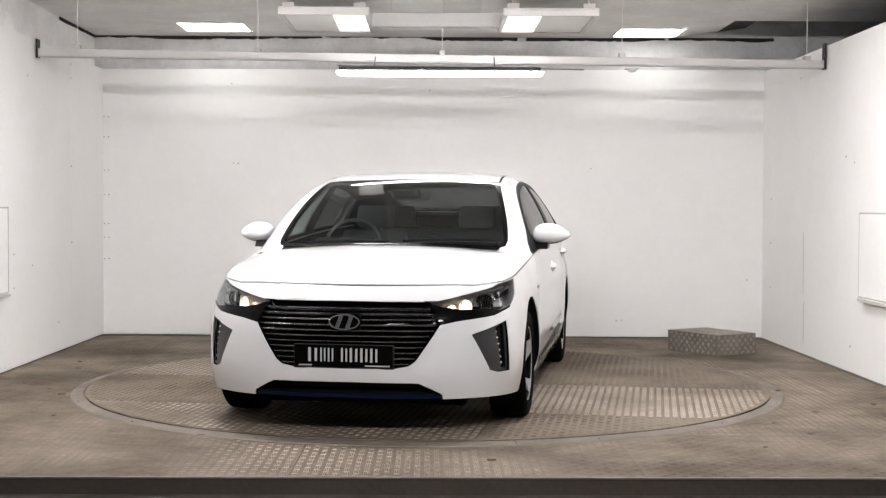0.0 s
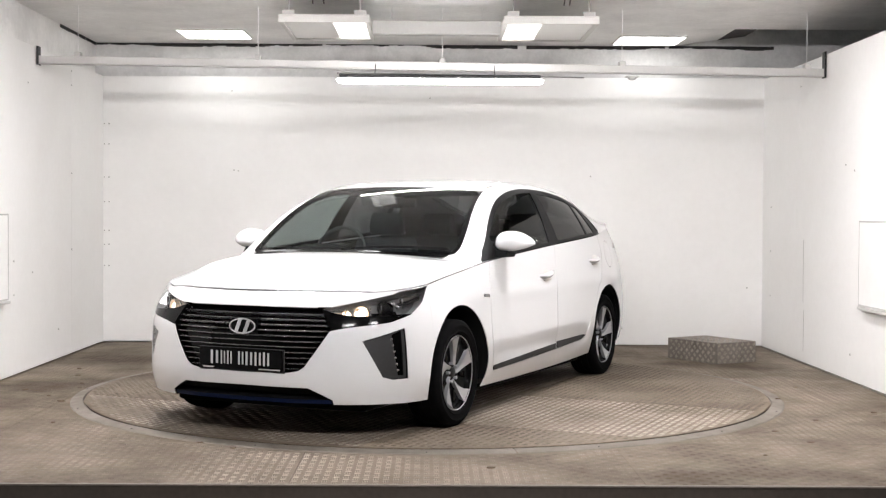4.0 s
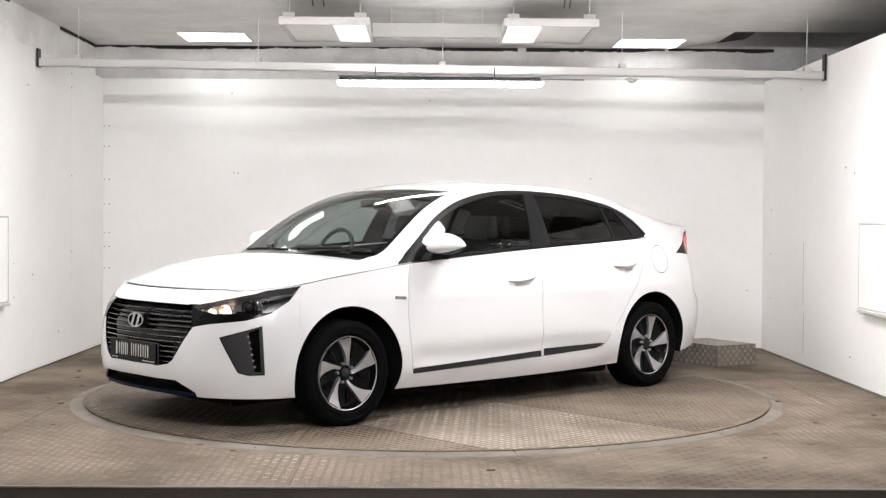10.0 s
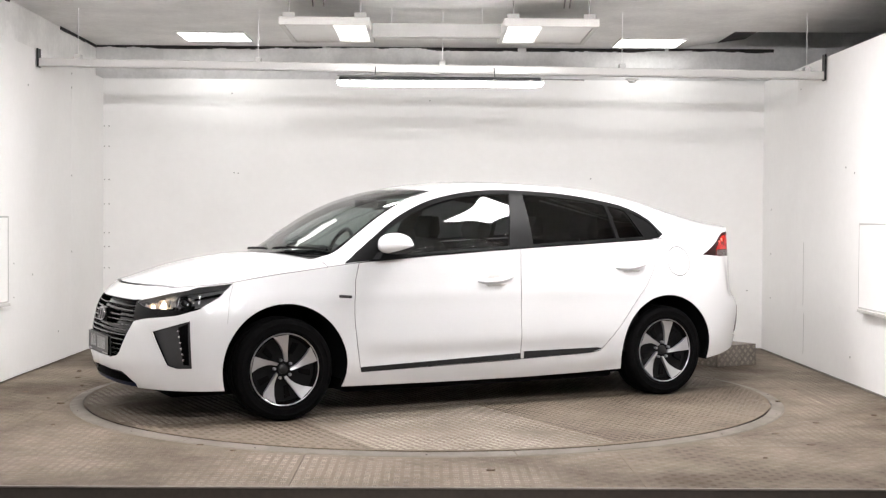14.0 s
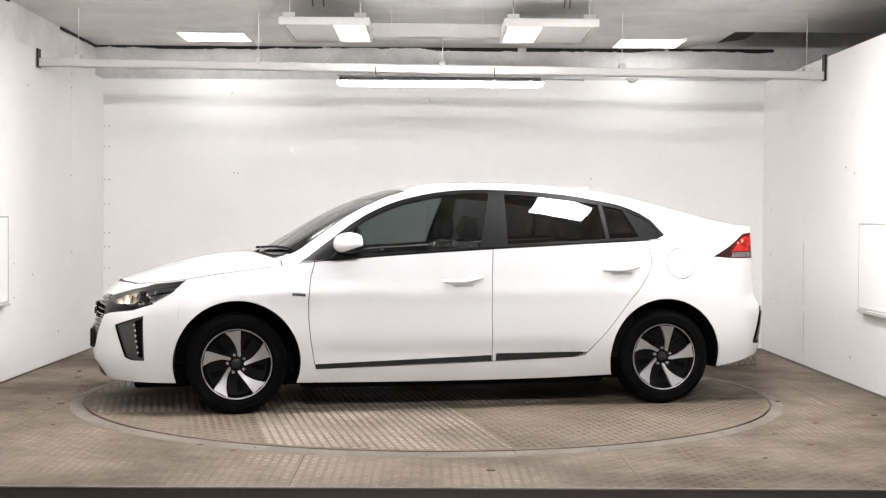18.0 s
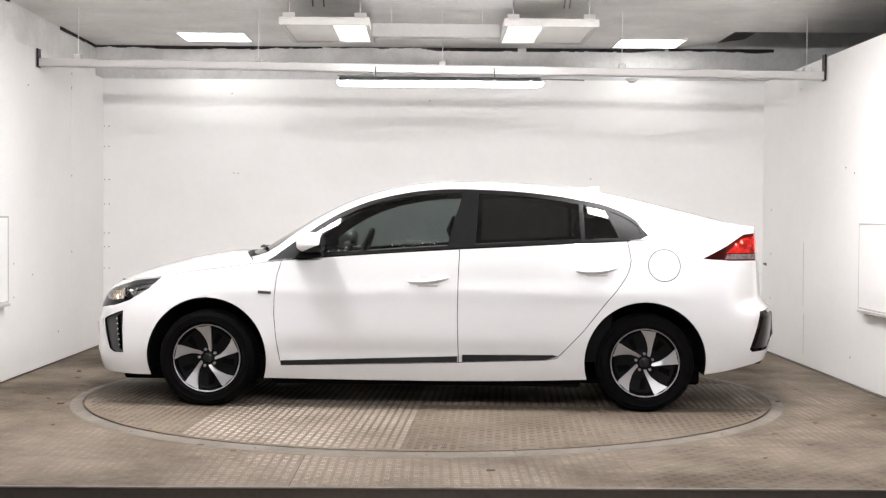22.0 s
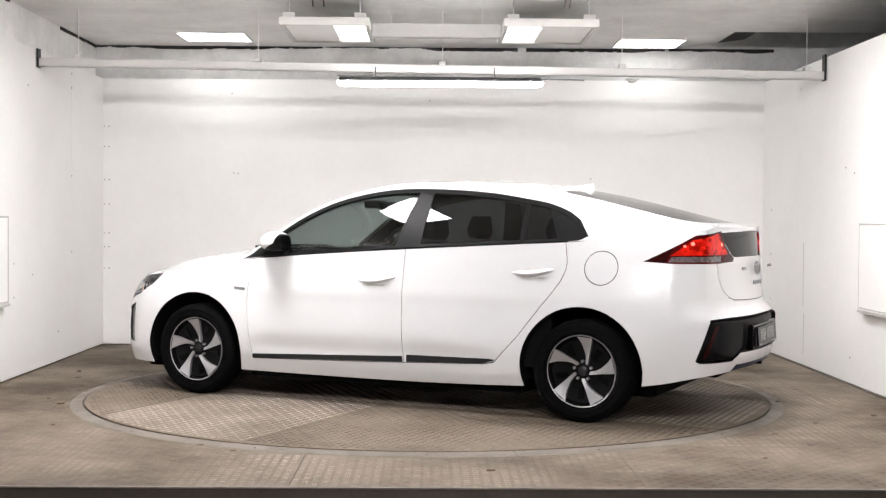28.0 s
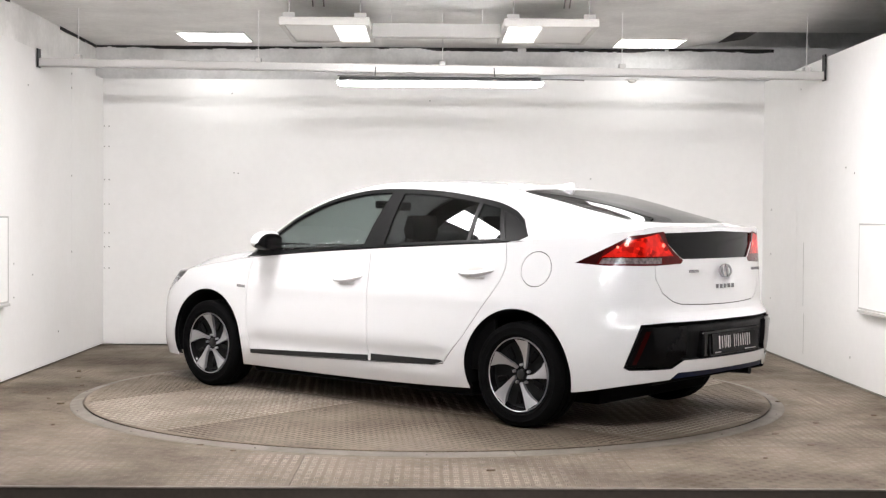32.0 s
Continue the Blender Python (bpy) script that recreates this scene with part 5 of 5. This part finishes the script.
        bmesh.ops.create_icosphere(bm, subdivisions=1, radius=0.0085)
        ob = part("daytime_led", bm, CHROME, car, "small clear daytime lamp", smooth=60)
        ob.location = (p.x, p.y * side, p.z)
    # hot spots in the tail lamp
    for s, z, r in ((s_at(-2.0), 1.065, 0.012), (s_at(-1.955), 1.05, 0.008), (sr(0.585), 1.06, 0.012)):
        p = wrapped(lower, s, z, -0.001)
        bm = bmesh.new()
        bmesh.ops.create_icosphere(bm, subdivisions=2, radius=r)
        ob = part("lit_bulb", bm, RED_HOT, car, "bright red bulb in the tail lamp", smooth=60)
        n = (p - wrapped(lower, s, z, 0.02)).normalized()
        n.y *= side
        ob.matrix_local = Matrix.Translation((p.x, p.y * side, p.z)) @ n.to_track_quat("Z", "Y").to_matrix().to_4x4() @ Matrix.Diagonal((1, 1, 0.12, 1))


both_sides(lamps)


# door handles, fender badge, mirrors
def handles(side):
    for xa, xb, z0, z1 in ((0.118, -0.142, 0.812, 0.838), (-0.92, -1.18, 0.884, 0.906)):
        bm = bmesh.new()
        rows = []
        n = 22
        for i in range(n + 1):
            t = i / n
            x, zm = xa + (xb - xa) * t, z0 + (z1 - z0) * t
            p = lower(s_at(x), zm)
            bulge = math.sin(math.pi * t) ** 0.55
            h, d = 0.004 + 0.015 * bulge, 0.002 + 0.030 * bulge
            rows.append([bm.verts.new((p.x, (p.y + o * d) * side, p.z + k * h - 0.012 * math.sin(math.pi * t))) for k, o in ((-1.0, -0.1), (-0.75, 0.7), (0.0, 1.0), (0.75, 0.62), (1.0, -0.1))])
        for a, b in zip(rows, rows[1:]):
            for i in range(4):
                bm.faces.new((a[i], b[i], b[i + 1], a[i + 1]))
        bmesh.ops.recalc_face_normals(bm, faces=bm.faces)
        handle = part("door_handle", bm, PAINT, car, smooth=50)
        # shade under the handle, painted as a grey sliver on the door
        bm = bmesh.new()
        xm = (xa + xb) / 2
        p = lower(s_at(xm), (z0 + z1) / 2)
        prism(bm, [(xm + 0.075, z0 - 0.022), (xm - 0.07, z0 - 0.020), (xm - 0.055, z0 - 0.032), (xm + 0.055, z0 - 0.034)], p.y - 0.002, p.y + 0.010, "y")
        for v in bm.verts:
            v.co.y *= side
        bmesh.ops.recalc_face_normals(bm, faces=bm.faces)
        part("grip_shadow", bm, DOT, handle, "grey sliver standing for the shade under the handle")
        # flat grey disc: the hollow's shading is put into its colour
        bm = bmesh.new()
        rings = []
        for r, sink in ((1.0, 0.0012), (0.8, 0.0), (0.0, 0.0)):
            rings.append([])
            for i in range(20):
                a = 2 * math.pi * i / 20
                q = lower(s_at(xm + 0.058 * r * math.cos(a)), z0 + 0.018 + 0.024 * r * math.sin(a))
                rings[-1].append(bm.verts.new((q.x, (q.y + 0.0015 - sink) * side, q.z)))
        for a, b in zip(rings, rings[1:]):
            for i in range(20):
                bm.faces.new((a[i], a[(i + 1) % 20], b[(i + 1) % 20], b[i]))
        bmesh.ops.remove_doubles(bm, verts=bm.verts[:], dist=1e-5)
        bmesh.ops.recalc_face_normals(bm, faces=bm.faces)
        part("grip_dish", bm, LIGHT_PLASTIC, handle, "flat pale grey disc standing for the shaded hollow behind the handle", smooth=40)
    p = lower(s_at(1.008), 0.736)
    bm = boxed(-0.041, 0.041, -0.003, 0.004, -0.009, 0.009, 0.002)
    ob = part("fender_badge", bm, DARK_CHROME, car, "small grey badge")
    ob.matrix_local = Matrix.Translation((p.x, p.y * side, p.z)) @ Matrix.Rotation(radians(-4), 4, "Y")


both_sides(handles)


def mirror(side):
    bm = bmesh.new()
    bmesh.ops.create_uvsphere(bm, u_segments=32, v_segments=20, radius=1)
    for v in bm.verts:
        c = v.co
        x = math.copysign(abs(c.x) ** 0.9, c.x) * (0.10 if c.x > 0 else 0.085)
        y = math.copysign(abs(c.y) ** 0.75, c.y) * 0.105
        z = math.copysign(abs(c.z) ** 0.75, c.z) * (0.076 if c.z > 0 else 0.052)
        if c.y > 0:
            z *= 1 - 0.58 * c.y ** 1.4
            y *= 1.18
            x -= 0.04 * c.y
        if x < -0.07:
            x = -0.07
        v.co = (0.705 + x, (0.936 + y) * side, 1.037 + z)
    bmesh.ops.bisect_plane(bm, geom=bm.verts[:] + bm.edges[:] + bm.faces[:], plane_co=(0.64, 0, 1.040), plane_no=(0.38, 0.0, 1))
    bmesh.ops.bisect_plane(bm, geom=bm.verts[:] + bm.edges[:] + bm.faces[:], plane_co=(0.644, 0, 1.0), plane_no=(1, 0, 0))
    lowbm = bm.copy()

    def below(f):
        c = f.calc_center_median()
        return (c - Vector((0.64, 0, 1.040))).dot(Vector((0.38, 0.0, 1))) < 0 or c.x < 0.644
    cut = [f for f in bm.faces if below(f)]
    bmesh.ops.delete(bm, geom=cut, context="FACES")
    cut = [f for f in lowbm.faces if not below(f)]
    bmesh.ops.delete(lowbm, geom=cut, context="FACES")
    bmesh.ops.recalc_face_normals(bm, faces=bm.faces)
    bmesh.ops.recalc_face_normals(lowbm, faces=lowbm.faces)
    mir = part("door_mirror", bm, PAINT, car, "white mirror cap", smooth=50)
    part("lower_case", lowbm, BLACK, mir, "black mirror base", smooth=50)
    bm = bmesh.new()
    n = 24
    vs = [bm.verts.new((0.6325, (0.933 + 0.076 * math.copysign(abs(math.cos(a)) ** 0.7, math.cos(a))) * side, 1.039 + 0.050 * math.copysign(abs(math.sin(a)) ** 0.7, math.sin(a)))) for a in np.linspace(0, 2 * math.pi, n, endpoint=False)]
    f = bm.faces.new(vs)
    bmesh.ops.solidify(bm, geom=[f], thickness=0.003)
    part("mirror_glass", bm, CHROME, mir)
    bm = prism(bmesh.new(), [(0.82, 0.955), (0.66, 0.955), (0.64, 0.972), (0.67, 0.995), (0.78, 0.995)], 0.835, 0.93, "y", 0.006)
    for v in bm.verts:
        v.co.y *= side
    bmesh.ops.recalc_face_normals(bm, faces=bm.faces)
    part("arm", bm, BLACK, mir)


both_sides(mirror)


# wheels
def wheel(x, side):
    root = part("tyre", lathe(bmesh.new(), [(0.208, -0.085), (0.225, -0.098), (0.262, -0.104), (0.285, -0.100), (0.297, -0.088), (0.3005, -0.07), (0.3005, -0.052), (0.294, -0.051), (0.294, -0.044), (0.3015, -0.043),
                                            (0.302, -0.006), (0.295, -0.005), (0.295, 0.005), (0.302, 0.006), (0.3015, 0.043), (0.294, 0.044), (0.294, 0.051), (0.3005, 0.052), (0.3005, 0.07), (0.297, 0.088),
                                            (0.285, 0.100), (0.27, 0.1035), (0.268, 0.1055), (0.262, 0.1055), (0.26, 0.1035), (0.238, 0.1015), (0.236, 0.1035), (0.230, 0.1030), (0.225, 0.098), (0.208, 0.085)], 72, close=True),
                RUBBER, None, "black road tyre", smooth=35)
    hub = new("wheel")
    tagged(hub, "silver and black five-spoke alloy wheel with tyre")
    hub.parent = car
    root.parent = hub
    part("rim_barrel", lathe(bmesh.new(), [(0.206, -0.09), (0.198, -0.085), (0.185, -0.03), (0.182, 0.05), (0.192, 0.08), (0.203, 0.092), (0.209, 0.092), (0.212, 0.086)], 64), BLACK_GLOSS, hub, smooth=35)
    part("rim_lip", lathe(bmesh.new(), [(0.2045, 0.084), (0.205, 0.0925), (0.2092, 0.0955), (0.2125, 0.088)], 72), ALLOY, hub, "machined rim edge", smooth=35)
    part("wheel_disc", lathe(bmesh.new(), [(0.0, 0.05), (0.05, 0.052), (0.07, 0.046), (0.12, 0.050), (0.184, 0.062), (0.2045, 0.084), (0.2045, 0.07), (0.184, 0.045), (0.0, 0.035)], 64), BLACK, hub, "black wheel centre", smooth=35)
    for k in range(5):
        a0 = 2 * math.pi * k / 5 + (radians(13) if x < 0 else 0)
        bm = bmesh.new()

        radii = np.linspace(0.046, 0.2045, 13)
        lead, trail = [[(r * math.cos(a0 + radians(np.interp(r, stops, turns))), r * math.sin(a0 + radians(np.interp(r, stops, turns)))) for r in radii]
                       for stops, turns in (((0.046, 0.09, 0.133, 0.17, 0.2045), (98, 90, 81, 75, 68.5)), ((0.046, 0.07, 0.10, 0.133, 0.2045), (120, 110, 103, 99.5, 96)))]
        top, bot = [], []
        for pts, drop in ((lead, 0.007), (trail[::-1], 0.0)):
            for u, w in pts:
                rr = math.hypot(u, w) / 0.2
                h = 0.068 + 0.023 * rr ** 2 - drop * (1.1 - rr)
                top.append((u, h, w))
                bot.append((u, h - 0.022, w))
        tv = [bm.verts.new(p) for p in top]
        bv = [bm.verts.new(p) for p in bot]
        m = len(lead)
        for i in range(m - 1):
            bm.faces.new((tv[i], tv[i + 1], tv[2 * m - 2 - i], tv[2 * m - 1 - i]))
        for i in range(2 * m):
            j = (i + 1) % (2 * m)
            bm.faces.new((tv[i], bv[i], bv[j], tv[j]))
        bmesh.ops.recalc_face_normals(bm, faces=bm.faces)
        part("spoke", bm, ALLOY, hub, "machined silver spoke", smooth=30)
        # dark pocket pieces between the spokes
        ap = a0 + radians(118)
        bm = bmesh.new()
        o = [(0.095, ap - 0.16), (0.165, ap - 0.13), (0.172, ap + 0.10), (0.10, ap + 0.10)]
        prism(bm, [(r * math.cos(a), r * math.sin(a)) for r, a in o], 0.051, 0.066, "z", 0.004)
        for v in bm.verts:
            v.co = Vector((v.co.x, v.co.z, v.co.y))
        bmesh.ops.recalc_face_normals(bm, faces=bm.faces)
        part("pocket_rib", bm, BLACK_GLOSS, hub, "black rib between the spokes")
        al = a0 + radians(75)
        ob = part("wheel_nut", lathe(bmesh.new(), [(0.0, 0.062), (0.006, 0.062), (0.0085, 0.058), (0.0085, 0.035)], 10), ALLOY, hub, smooth=40)
        ob.location = (0.054 * math.cos(al), 0.010, 0.054 * math.sin(al))
    part("centre_cap", lathe(bmesh.new(), [(0.0, 0.071), (0.02, 0.070), (0.028, 0.066), (0.030, 0.045)], 32), GREY_PLASTIC, hub, "round wheel cap", smooth=40)
    hub.matrix_local = Matrix.Translation((x, 0.775 * side, 0.3195)) @ (Matrix.Identity(4) if side > 0 else Matrix.Rotation(math.pi, 4, "Z"))


for x in (FRONT_HUB, REAR_HUB):
    ar = ARCH_F if x > 0 else ARCH_R
    for side in (1, -1):
        wheel(x, side)
        bm = bmesh.new()
        n = 36
        rows = []
        for i in range(n + 1):
            a = math.radians(-12) + math.radians(204) * i / n
            p = wrapped(lower, s_at(x) - (ar + 0.003) * math.cos(a), HUB_Z + (ar + 0.003) * math.sin(a), 0.006)
            ring = [(p.x, p.y, p.z)]
            ring += [(x + r * math.cos(a), y, HUB_Z + r * math.sin(a)) for r, y in ((ar - 0.002, p.y - 0.03), (ar - 0.012, 0.60), (ar - 0.02, 0.50))]
            rows.append([bm.verts.new((q[0], q[1] * side, q[2])) for q in ring])
        for a, b in zip(rows, rows[1:]):
            for i in range(3):
                bm.faces.new((a[i], b[i], b[i + 1], a[i + 1]))
        bm.faces.new([r[3] for r in rows])
        bmesh.ops.recalc_face_normals(bm, faces=bm.faces)
        part("arch_liner", bm, BLACK, car, smooth=40)
part("underbody", boxed(-1.72, 1.98, -0.60, 0.60, 0.155, 0.30, 0.02), RUBBER, car)
part("floor_pan", boxed(-0.96, 0.98, -0.80, 0.80, 0.155, 0.30, 0.02), RUBBER, car)
part("rear_pan", boxed(-2.10, -1.72, -0.66, 0.66, 0.30, 0.46, 0.02), RUBBER, car)
bm = rod(bmesh.new(), (-1.72, -0.42, 0.29), (-2.12, -0.42, 0.30), 0.022, 16)
part("exhaust", bm, BLACK, car, smooth=40)


# wipers and aerial
for y0, y1, x0, x1 in ((0.10, 0.66, 1.17, 1.045), (-0.50, 0.02, 1.185, 1.19)):
    pts = []
    for t in np.linspace(0, 1, 8):
        xi, y = x0 + (x1 - x0) * t + bow(1.15) * ((y0 + (y1 - y0) * t) / 0.7) ** 2 * 0.9, y0 + (y1 - y0) * t
        u = on_top(min(xi, 1.19), abs(y))
        p = upper(*u)
        pts.append((p.x, math.copysign(p.y, y), p.z + 0.012))
    bm = bmesh.new()
    prof = ((-0.012, 0.0), (-0.004, 0.014), (0.004, 0.014), (0.010, 0.0))
    rows = [[bm.verts.new((p[0] + dx, p[1], p[2] + dz)) for dx, dz in prof] for p in pts]
    for a, b in zip(rows, rows[1:]):
        for i in range(4):
            bm.faces.new((a[i], b[i], b[(i + 1) % 4], a[(i + 1) % 4]))
    bm.faces.new(rows[0])
    bm.faces.new(rows[-1][::-1])
    bmesh.ops.recalc_face_normals(bm, faces=bm.faces)
    part("wiper", bm, BLACK, car)
bm = bmesh.new()
prism(bm, [(-0.95, 1.412), (-1.02, 1.418), (-1.10, 1.430), (-1.118, 1.429), (-1.12, 1.375), (-0.95, 1.39)], -0.016, 0.016, "y", 0.006)
for v in bm.verts:
    v.co.y *= 1 - min(max((v.co.z - 1.40) / 0.05, 0), 1) * 0.75
part("aerial_fin", bm, PAINT, car, "white shark-fin aerial", smooth=30)
# tail lettering as bars
for y0, w, k, z in ((0.30, 0.10, 7, 0.918), (-0.42, 0.10, 6, 0.918)):
    bm = bmesh.new()
    for i in range(k):
        box(bm, -2.1745, -2.168, y0 + w / k * i, y0 + w / k * (i + 0.72), z - 0.008, z + 0.008)
    part("tail_script", bm, DARK_CHROME, gate, "small chrome script bars")
bm = bmesh.new()
for i in range(5):
    box(bm, -2.18, -2.171, -0.09 + 0.045 * i - 0.008, -0.09 + 0.045 * i + 0.008, 0.815, 0.838)
part("tail_script", bm, DARK_CHROME, gate, "spaced chrome letter bars")


# cabin
dash = bmesh.new()
prism(dash, [(1.10, 0.60), (1.14, 0.90), (1.02, 0.955), (0.80, 0.965), (0.66, 0.93), (0.62, 0.84), (0.72, 0.60)], -0.72, 0.72, "y", 0.02)
part("dashboard", dash, BLACK, car, smooth=30)
part("instrument_hood", prism(bmesh.new(), [(0.86, 0.955), (0.66, 0.925), (0.64, 0.995), (0.70, 1.015), (0.82, 0.985)], -0.55, -0.18, "y", 0.015), BLACK, car, smooth=30)
bm = bmesh.new()
for i in range(36):
    a0, a1 = 2 * math.pi * i / 36, 2 * math.pi * (i + 1) / 36
    rod(bm, (0, 0.18 * math.cos(a0), 0.18 * math.sin(a0)), (0, 0.18 * math.cos(a1), 0.18 * math.sin(a1)), 0.014, 8)
box(bm, -0.01, 0.03, -0.07, 0.07, -0.05, 0.06, 0.015)
box(bm, -0.005, 0.015, -0.17, 0.17, -0.02, 0.02, 0.004)
ob = part("steering_wheel", bm, GREY_PLASTIC, car, smooth=40)
ob.matrix_local = Matrix.Translation((0.53, -0.36, 0.955)) @ Matrix.Rotation(radians(-22), 4, "Y")


def seat(x, y, w, rear=False):
    b = bmesh.new()
    prism(b, [(x + 0.50, 0.36), (x + 0.52, 0.50), (x + 0.42, 0.54), (x + 0.02, 0.48), (x, 0.36)], y - w, y + w, "y", 0.04)
    s = part("seat", b, FABRIC, car, "dark fabric seat", smooth=40)
    b = bmesh.new()
    prism(b, [(x + 0.06, 0.46), (x + 0.10, 0.50), (x - 0.10, 1.02), (x - 0.16, 1.05), (x - 0.21, 1.0), (x - 0.06, 0.44)], y - w * 0.94, y + w * 0.94, "y", 0.04)
    part("backrest", b, FABRIC, s, smooth=40)
    for dy in ((0.0,) if not rear else (-0.36, 0.36)):
        b = bmesh.new()
        prism(b, [(x - 0.12, 1.07), (x - 0.10, 1.13), (x - 0.14, 1.22), (x - 0.20, 1.22), (x - 0.215, 1.10), (x - 0.19, 1.06)], y + dy - 0.125, y + dy + 0.125, "y", 0.03)
        part("headrest", b, FABRIC, s, smooth=40)
        b = bmesh.new()
        for q in (-0.05, 0.05):
            rod(b, (x - 0.16, y + dy + q, 1.0), (x - 0.165, y + dy + q, 1.09), 0.006)
        part("headrest_posts", b, CHROME, s)


seat(0.0, 0.36, 0.25)
seat(0.0, -0.36, 0.25)
seat(-0.86, 0.0, 0.62, True)
part("parcel_shelf", boxed(-1.85, -1.10, -0.60, 0.60, 0.96, 0.985, 0.005), FABRIC, car)
part("interior_mirror", boxed(0.36, 0.385, -0.12, 0.12, 1.255, 1.315, 0.01), BLACK, car)
part("sensor_housing", boxed(0.42, 0.54, -0.07, 0.07, 1.27, 1.325, 0.015), BLACK, car)
for side in (1, -1):
    y0, y1 = sorted((0.80 * side, 0.83 * side))
    part("door_lining", boxed(-1.15, 0.90, y0, y1, 0.32, 0.94, 0.008), BLACK, car)
bm = bmesh.new()
prism(bm, [(0.98, 0.62), (1.0, 0.78), (0.3, 0.62), (0.2, 0.40), (0.9, 0.40)], -0.12, 0.12, "y", 0.02)
part("centre_console", bm, BLACK, car)


# rain drops along the foot of the side window
rng = random.Random(8)
bm = bmesh.new()
for i in range(120):
    x = rng.uniform(-0.12, 0.62)
    z = belt_z(x) + 0.025 + abs(rng.gauss(0, 0.022))
    p = upper(*on_side(x, min(z, dlo_top(x) - 0.05)))
    r = rng.uniform(0.0015, 0.0042)
    bmesh.ops.create_icosphere(bm, subdivisions=1, radius=r, matrix=Matrix.Translation((p.x, p.y - 0.001, p.z)))
tagged(part("rain_drops", bm, CHROME, car, "fine rain drops on the glass", smooth=60), kind="stuff")


bm = bmesh.new()
for i in range(420):
    xi, y = rng.uniform(-1.0, 0.28), rng.uniform(0.0, 0.60)
    p = upper(*on_top(xi, y))
    bmesh.ops.create_icosphere(bm, subdivisions=1, radius=rng.uniform(0.002, 0.005),
                               matrix=Matrix.Translation((p.x, p.y * rng.choice((-1, 1)), p.z)) @ Matrix.Diagonal((1, 1.2, 0.5, 1)))
tagged(part("roof_drops", bm, CHROME, car, "rain drops standing on the roof", smooth=60), kind="stuff")


# ---- motion: the disc and the car turn together ----
def heading(t):
    return -99.92 - 3.8054 * t + 0.00047 * t * t


def motions():
    spin, ride = [], []
    for t in range(33):
        h = heading(t)
        c, s = math.cos(radians(h)), math.sin(radians(h))
        spin.append((float(t), pose(0, 0, 0, 0, 0, h)))
        ride.append((float(t), pose(c * CAR_X - s * CAR_Y, s * CAR_X + c * CAR_Y, 0, 0, 0, h)))
    walk(turntable, spin)
    walk(car, ride)


motions()
